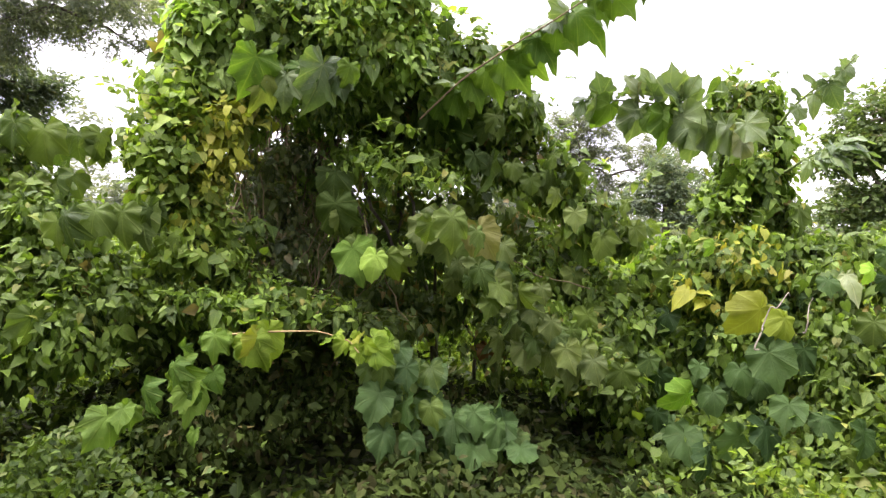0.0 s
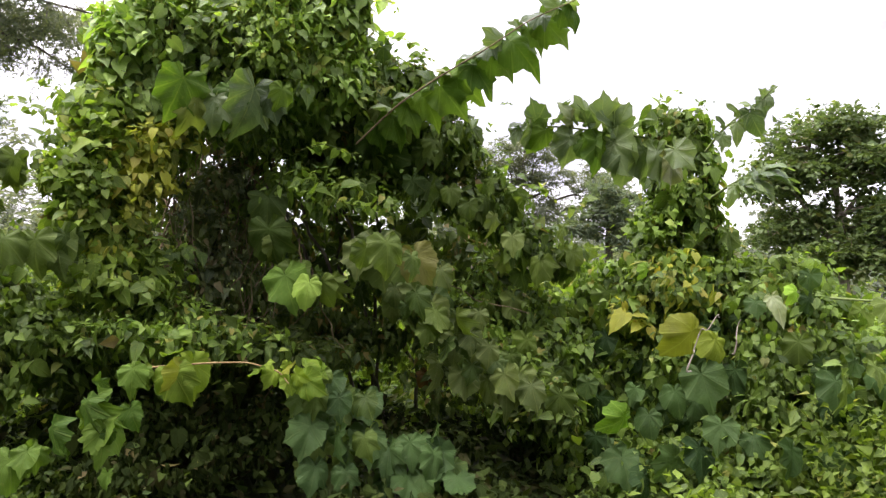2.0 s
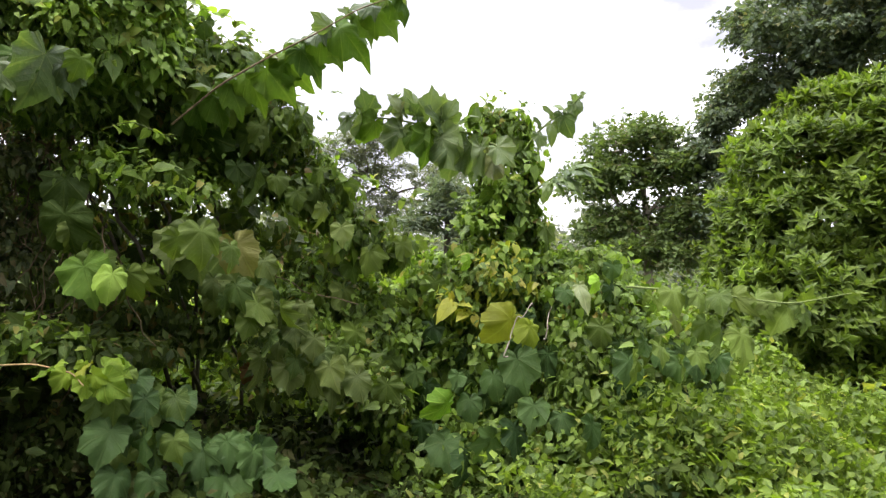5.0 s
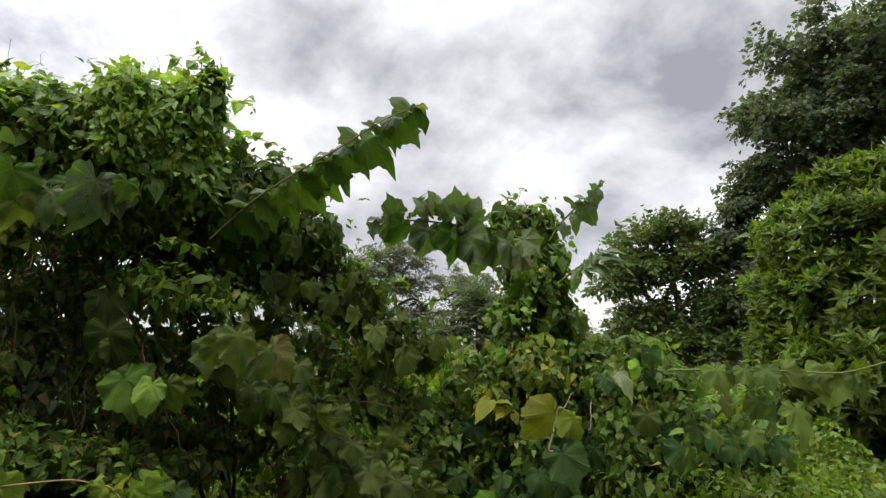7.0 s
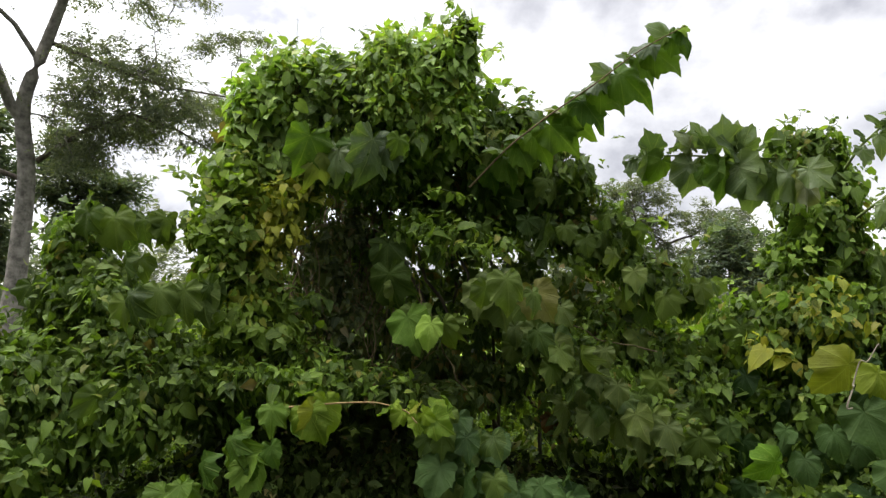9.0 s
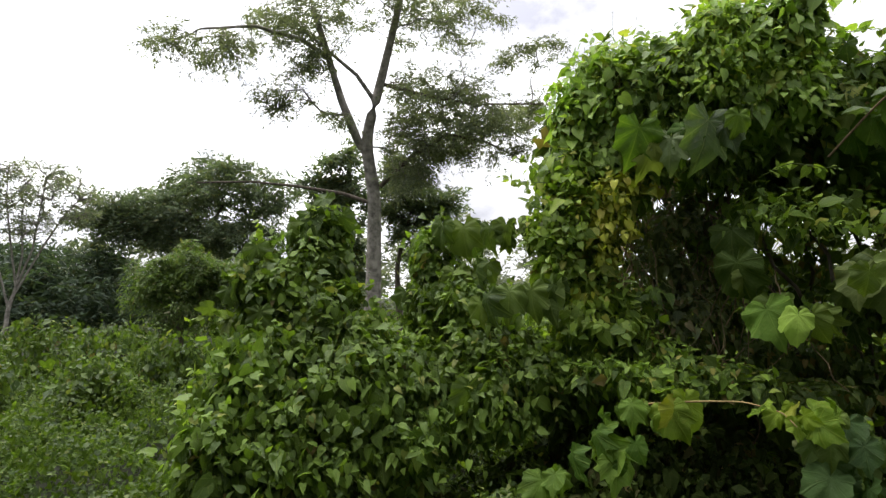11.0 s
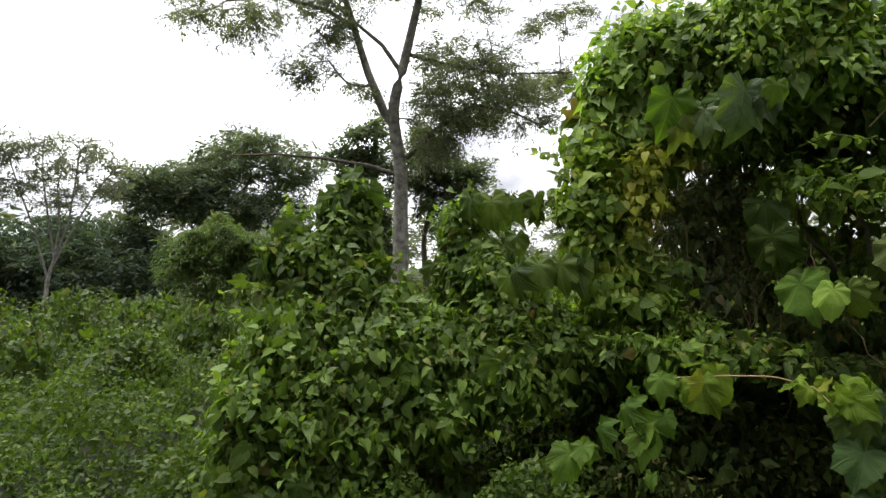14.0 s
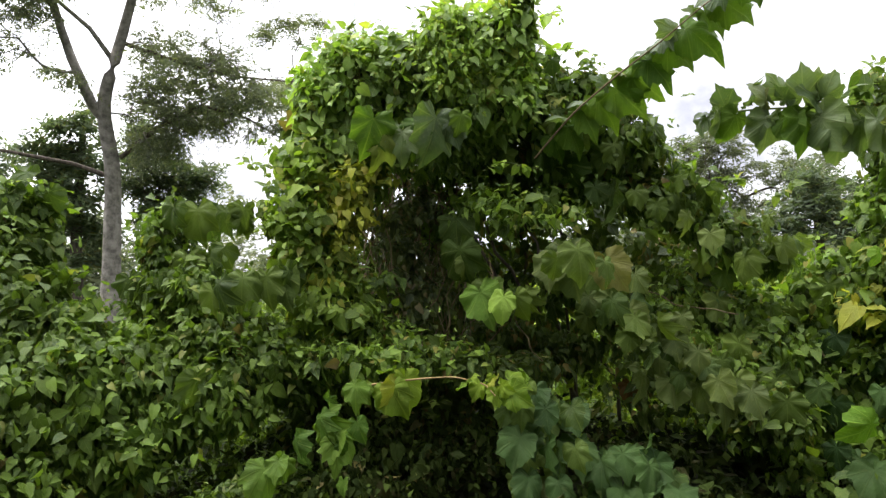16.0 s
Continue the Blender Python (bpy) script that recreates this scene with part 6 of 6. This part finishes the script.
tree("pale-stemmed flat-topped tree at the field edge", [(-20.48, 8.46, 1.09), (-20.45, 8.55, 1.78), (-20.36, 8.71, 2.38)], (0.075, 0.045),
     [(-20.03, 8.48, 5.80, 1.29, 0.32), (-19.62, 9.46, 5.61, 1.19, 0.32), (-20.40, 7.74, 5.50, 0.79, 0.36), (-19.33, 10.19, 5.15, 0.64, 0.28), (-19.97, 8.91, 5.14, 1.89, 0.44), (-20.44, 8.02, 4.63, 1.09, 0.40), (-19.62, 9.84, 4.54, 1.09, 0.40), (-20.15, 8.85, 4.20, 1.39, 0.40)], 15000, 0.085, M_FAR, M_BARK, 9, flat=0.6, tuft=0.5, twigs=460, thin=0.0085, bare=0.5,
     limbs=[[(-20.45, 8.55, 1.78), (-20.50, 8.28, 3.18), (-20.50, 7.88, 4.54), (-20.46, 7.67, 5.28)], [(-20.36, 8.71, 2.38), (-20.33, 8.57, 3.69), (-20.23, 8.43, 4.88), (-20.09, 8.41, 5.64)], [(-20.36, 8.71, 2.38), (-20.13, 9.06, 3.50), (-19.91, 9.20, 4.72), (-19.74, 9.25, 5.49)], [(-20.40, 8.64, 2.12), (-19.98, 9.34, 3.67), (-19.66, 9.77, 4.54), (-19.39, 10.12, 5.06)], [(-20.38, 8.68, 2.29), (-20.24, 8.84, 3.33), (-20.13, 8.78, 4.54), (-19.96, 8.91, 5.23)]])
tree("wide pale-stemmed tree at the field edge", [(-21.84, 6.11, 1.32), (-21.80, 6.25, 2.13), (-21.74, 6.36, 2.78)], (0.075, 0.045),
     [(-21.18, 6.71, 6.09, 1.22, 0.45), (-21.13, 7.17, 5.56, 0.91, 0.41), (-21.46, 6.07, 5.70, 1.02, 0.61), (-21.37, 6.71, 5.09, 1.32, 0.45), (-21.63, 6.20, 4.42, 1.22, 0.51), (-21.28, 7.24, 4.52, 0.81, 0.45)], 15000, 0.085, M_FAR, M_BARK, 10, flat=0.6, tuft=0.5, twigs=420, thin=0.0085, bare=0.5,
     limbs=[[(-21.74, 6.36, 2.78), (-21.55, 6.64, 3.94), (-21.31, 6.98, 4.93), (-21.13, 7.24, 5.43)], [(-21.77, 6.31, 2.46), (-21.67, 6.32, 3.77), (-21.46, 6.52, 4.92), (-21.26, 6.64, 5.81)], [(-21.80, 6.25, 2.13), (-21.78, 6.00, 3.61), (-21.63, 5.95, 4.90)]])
tree("low drooping olive-green tree beside the field", [(-12.48, 8.48, 0.47), (-12.48, 8.56, 1.50), (-12.31, 8.78, 2.00)], (0.09, 0.03),
     [(-12.81, 8.08, 2.22, 0.65, 0.43), (-12.38, 8.68, 2.51, 0.81, 0.47), (-12.04, 9.18, 2.03, 0.68, 0.61), (-12.57, 8.47, 1.69, 0.95, 0.54), (-12.37, 8.69, 2.27, 0.95, 0.49), (-11.92, 9.29, 2.09, 0.61, 0.54), (-12.74, 8.17, 1.91, 0.61, 0.33), (-12.26, 8.86, 1.47, 0.81, 0.49)], 34000, 0.085, M_DROOP, M_BARK_DARK, 11, flat=0.6, tuft=0.5, hang=0.7, twigs=130, bare=0.2)
# between the mounds
tree("feathery tree seen between the mounds", [(3.79, 19.60, -0.40), (3.73, 19.72, 1.38), (3.47, 19.72, 2.96)], (0.13, 0.05),
     [(2.29, 19.76, 4.19, 0.81, 0.33), (3.95, 19.57, 3.70, 0.81, 0.63), (3.12, 19.76, 3.12, 1.08, 0.36), (4.88, 19.45, 2.69, 1.08, 0.40), (4.03, 19.65, 2.29, 1.08, 0.36), (3.40, 19.61, 4.18, 0.81, 0.40), (2.08, 19.87, 3.39, 0.81, 0.43), (4.83, 19.40, 3.40, 0.72, 0.40), (3.00, 19.83, 2.05, 1.08, 0.43), (5.44, 19.33, 2.00, 0.90, 0.43), (5.69, 19.17, 3.45, 0.90, 0.72), (6.74, 18.86, 3.15, 0.90, 0.72), (2.55, 19.76, 3.95, 1.08, 0.54), (4.24, 19.42, 4.42, 1.08, 0.47), (7.46, 18.63, 2.65, 0.90, 0.54)], 46000, 0.095, M_FEATHER, M_BARK_DARK, 12, flat=0.55, tuft=0.5, twigs=380, hang=0.3, bare=0.6)
tree("dark round-crowned tree between the mounds", [(5.75, 16.02, 0.01), (5.70, 16.11, 1.54), (5.67, 16.12, 2.15)], (0.13, 0.05),
     [(5.71, 16.08, 2.61, 0.68, 0.71), (5.09, 16.31, 2.05, 0.68, 0.46), (6.26, 15.91, 1.88, 0.61, 0.46)], 13000, 0.12, M_TREE, M_BARK_DARK, 13, tuft=0.5, twigs=120, bare=0.3)
tree("pale-limbed tree with a green open crown", [(10.41, 13.55, 0.36), (10.37, 13.64, 1.52), (10.21, 13.72, 2.68), (10.10, 13.70, 3.54)], (0.13, 0.05),
     [(10.00, 13.61, 4.50, 0.92, 0.37), (9.41, 14.07, 4.17, 0.69, 0.43), (9.04, 14.46, 3.15, 0.64, 0.52), (9.90, 13.85, 3.54, 0.92, 0.54), (10.65, 13.26, 3.69, 0.84, 0.61), (10.93, 13.18, 2.42, 0.77, 0.69), (9.31, 14.37, 2.05, 0.77, 0.49), (10.50, 13.54, 1.53, 1.23, 0.46), (9.89, 13.97, 2.37, 0.54, 0.46)],
     25000, 0.115, M_TREE_GREEN, M_DEAD, 14, shape=SCRAP, tuft=0.7, per=8, twigs=420, thin=0.008, bare=0.45,
     limbs=[[(10.37, 13.64, 1.52), (9.90, 13.97, 2.22), (9.49, 14.20, 2.94), (9.22, 14.34, 3.23)], [(10.26, 13.71, 2.24), (10.56, 13.42, 2.98), (10.72, 13.23, 3.55)], [(10.18, 13.71, 2.97), (9.77, 13.92, 3.68), (9.54, 14.00, 4.10)]])
tree("tall dark tree over the bush", [(13.50, 10.51, 0.22), (13.34, 10.71, 2.91), (12.75, 10.59, 6.01), (12.23, 10.30, 7.80)], (0.25, 0.1),
     [(12.41, 10.77, 6.51, 2.00, 1.08), (11.46, 11.60, 6.87, 0.77, 0.52), (11.90, 11.75, 5.39, 1.15, 0.69), (11.28, 12.48, 4.91, 0.77, 0.52), (11.41, 12.62, 3.70, 0.77, 0.84), (13.01, 9.82, 6.93, 1.69, 2.15), (12.30, 10.10, 7.98, 1.84, 0.92), (11.30, 12.87, 2.30, 0.77, 0.77)], 62000, 0.115, M_TREE, M_BARK_DARK, 15, shape=SCRAP, tuft=0.7, per=9, hang=0.5, twigs=420, bare=0.4)
for i, (a, b) in enumerate([((1.49, 10.88, 0.28), (1.37, 10.97, 1.49)), ((1.74, 10.85, 0.29), (1.64, 10.94, 1.40)), ((1.84, 10.83, 0.29), (1.99, 10.89, 1.47))]):
    dead = tagged(empty("dead_sapling", a), "pale bare dead sapling trunk among weeds", "tree", "dead saplings")
    child("trunk", tubes_mesh("trunk", [(bend(np.array(a) * [1, 1, 0], b, 9, 0, 0.03, 60 + i), np.linspace(0.034, 0.018, 9)), (bend(np.array(b) - [0, 0, 0.5], np.array(b) + [0.25, 0, 0.3], 6, 0, 0.02, 70 + i), np.linspace(0.018, 0.007, 6))], M_DEAD), dead)
dry = tagged(empty("dry_bush", ((1.95, 11.88, 1.15)[0], (1.95, 11.88, 1.15)[1], 0)), "brownish half-dry bush behind bare saplings", "bush")
vine_mass(dry, [(1.94, 11.88, 0.99, 0.65, 0.49), (1.38, 11.94, 0.78, 0.49, 0.43), (2.37, 11.78, 0.69, 0.43, 0.33), (1.88, 12.40, 1.62, 0.41, 0.34)], 5200, 0.10, M_DRY, "leaves", SCRAP, inner=0.4, seed=33.0)
thick = tagged(empty("back_thicket", (1.5, 9, 0)), "tangled green thicket in the gap between the mounds", "bush")
BACK = [(0.70, 9.97, 0.56, 0.63, 0.45), (2.54, 11.78, 0.94, 0.65, 0.37), (1.35, 8.87, 0.37, 0.65, 0.41), (0.16, 8.41, 0.14, 0.69, 0.46), (3.40, 12.62, 1.15, 0.70, 0.35), (0.61, 6.25, -0.26, 0.59, 0.35), (1.34, 6.71, -0.18, 0.51, 0.44), (-0.75, 7.84, 0.11, 0.72, 0.58), (-0.15, 6.24, -0.32, 0.59, 0.35)]
vine_mass(thick, BACK, 9000, 0.11, M_COVER, "leaves", SMALL, inner=0.4, seed=31.0)

# ---- far woods ----
FAR_WOODS = []
for a in range(-80, 94, 3):
    q = radians(a)
    d = 38 + 5 * math.sin(a * 1.7)
    tall_side = 0.9 if a > 26 else 0.0
    FAR_WOODS.append((-math.sin(q) * d, math.cos(q) * d, 1.4 + 0.8 * tall_side + 0.5 * math.sin(a * 0.9), 1.8, 1.7 + 1.3 * tall_side + 0.6 * math.sin(a * 2.3)))
for m in ((-24.52, 13.80, 2.33, 2.28, 1.01), (-17.28, 13.80, 2.14, 2.19, 0.89), (-27.49, 9.65, 3.08, 2.88, 1.31), (-24.83, 10.98, 2.23, 2.20, 0.88), (6.15, 23.25, 0.34, 4.34, 0.56), (12.98, 20.33, 0.95, 3.47, 0.56)):
    FAR_WOODS.append(m)
p, f, s = foliage_cloud(tufts_of(FAR_WOODS, 0.9), 100000, 0.36, 0.9, 0.4, 10)
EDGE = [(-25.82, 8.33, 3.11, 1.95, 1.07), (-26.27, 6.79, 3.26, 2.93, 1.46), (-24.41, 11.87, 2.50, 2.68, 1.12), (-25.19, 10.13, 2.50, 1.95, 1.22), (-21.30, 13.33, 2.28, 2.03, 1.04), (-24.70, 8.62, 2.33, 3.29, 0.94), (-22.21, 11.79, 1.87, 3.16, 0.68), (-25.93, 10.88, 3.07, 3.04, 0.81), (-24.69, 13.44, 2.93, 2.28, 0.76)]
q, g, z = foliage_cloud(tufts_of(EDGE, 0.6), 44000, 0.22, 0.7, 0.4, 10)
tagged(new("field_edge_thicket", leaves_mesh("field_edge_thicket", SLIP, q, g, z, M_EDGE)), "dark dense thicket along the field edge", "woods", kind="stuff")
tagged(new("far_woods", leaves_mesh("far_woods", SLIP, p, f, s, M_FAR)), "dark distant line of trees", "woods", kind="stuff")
# unseen ring of foliage, added to cut sky light from behind the camera
SKY_BLOCKER = []
for a in range(100, 262, 7):
    q = radians(a)
    for level in (1.3, 3.4, 5.4):
        d = 9.0 + 1.2 * math.sin(a * 1.3 + level) + 0.25 * level
        SKY_BLOCKER.append((-math.sin(q) * d, math.cos(q) * d, level + 0.8 * math.sin(a * 0.7), 1.5, 1.5))
p, f, s = foliage_cloud(tufts_of(SKY_BLOCKER, 0.8), 60000, 0.34, 1.0, 0.4, 10)
tagged(new("near_woods", leaves_mesh("near_woods", LEAFLET, p, f, s, M_TREE)), "added unseen foliage behind the camera that blocks low sky light", "woods", kind="stuff")
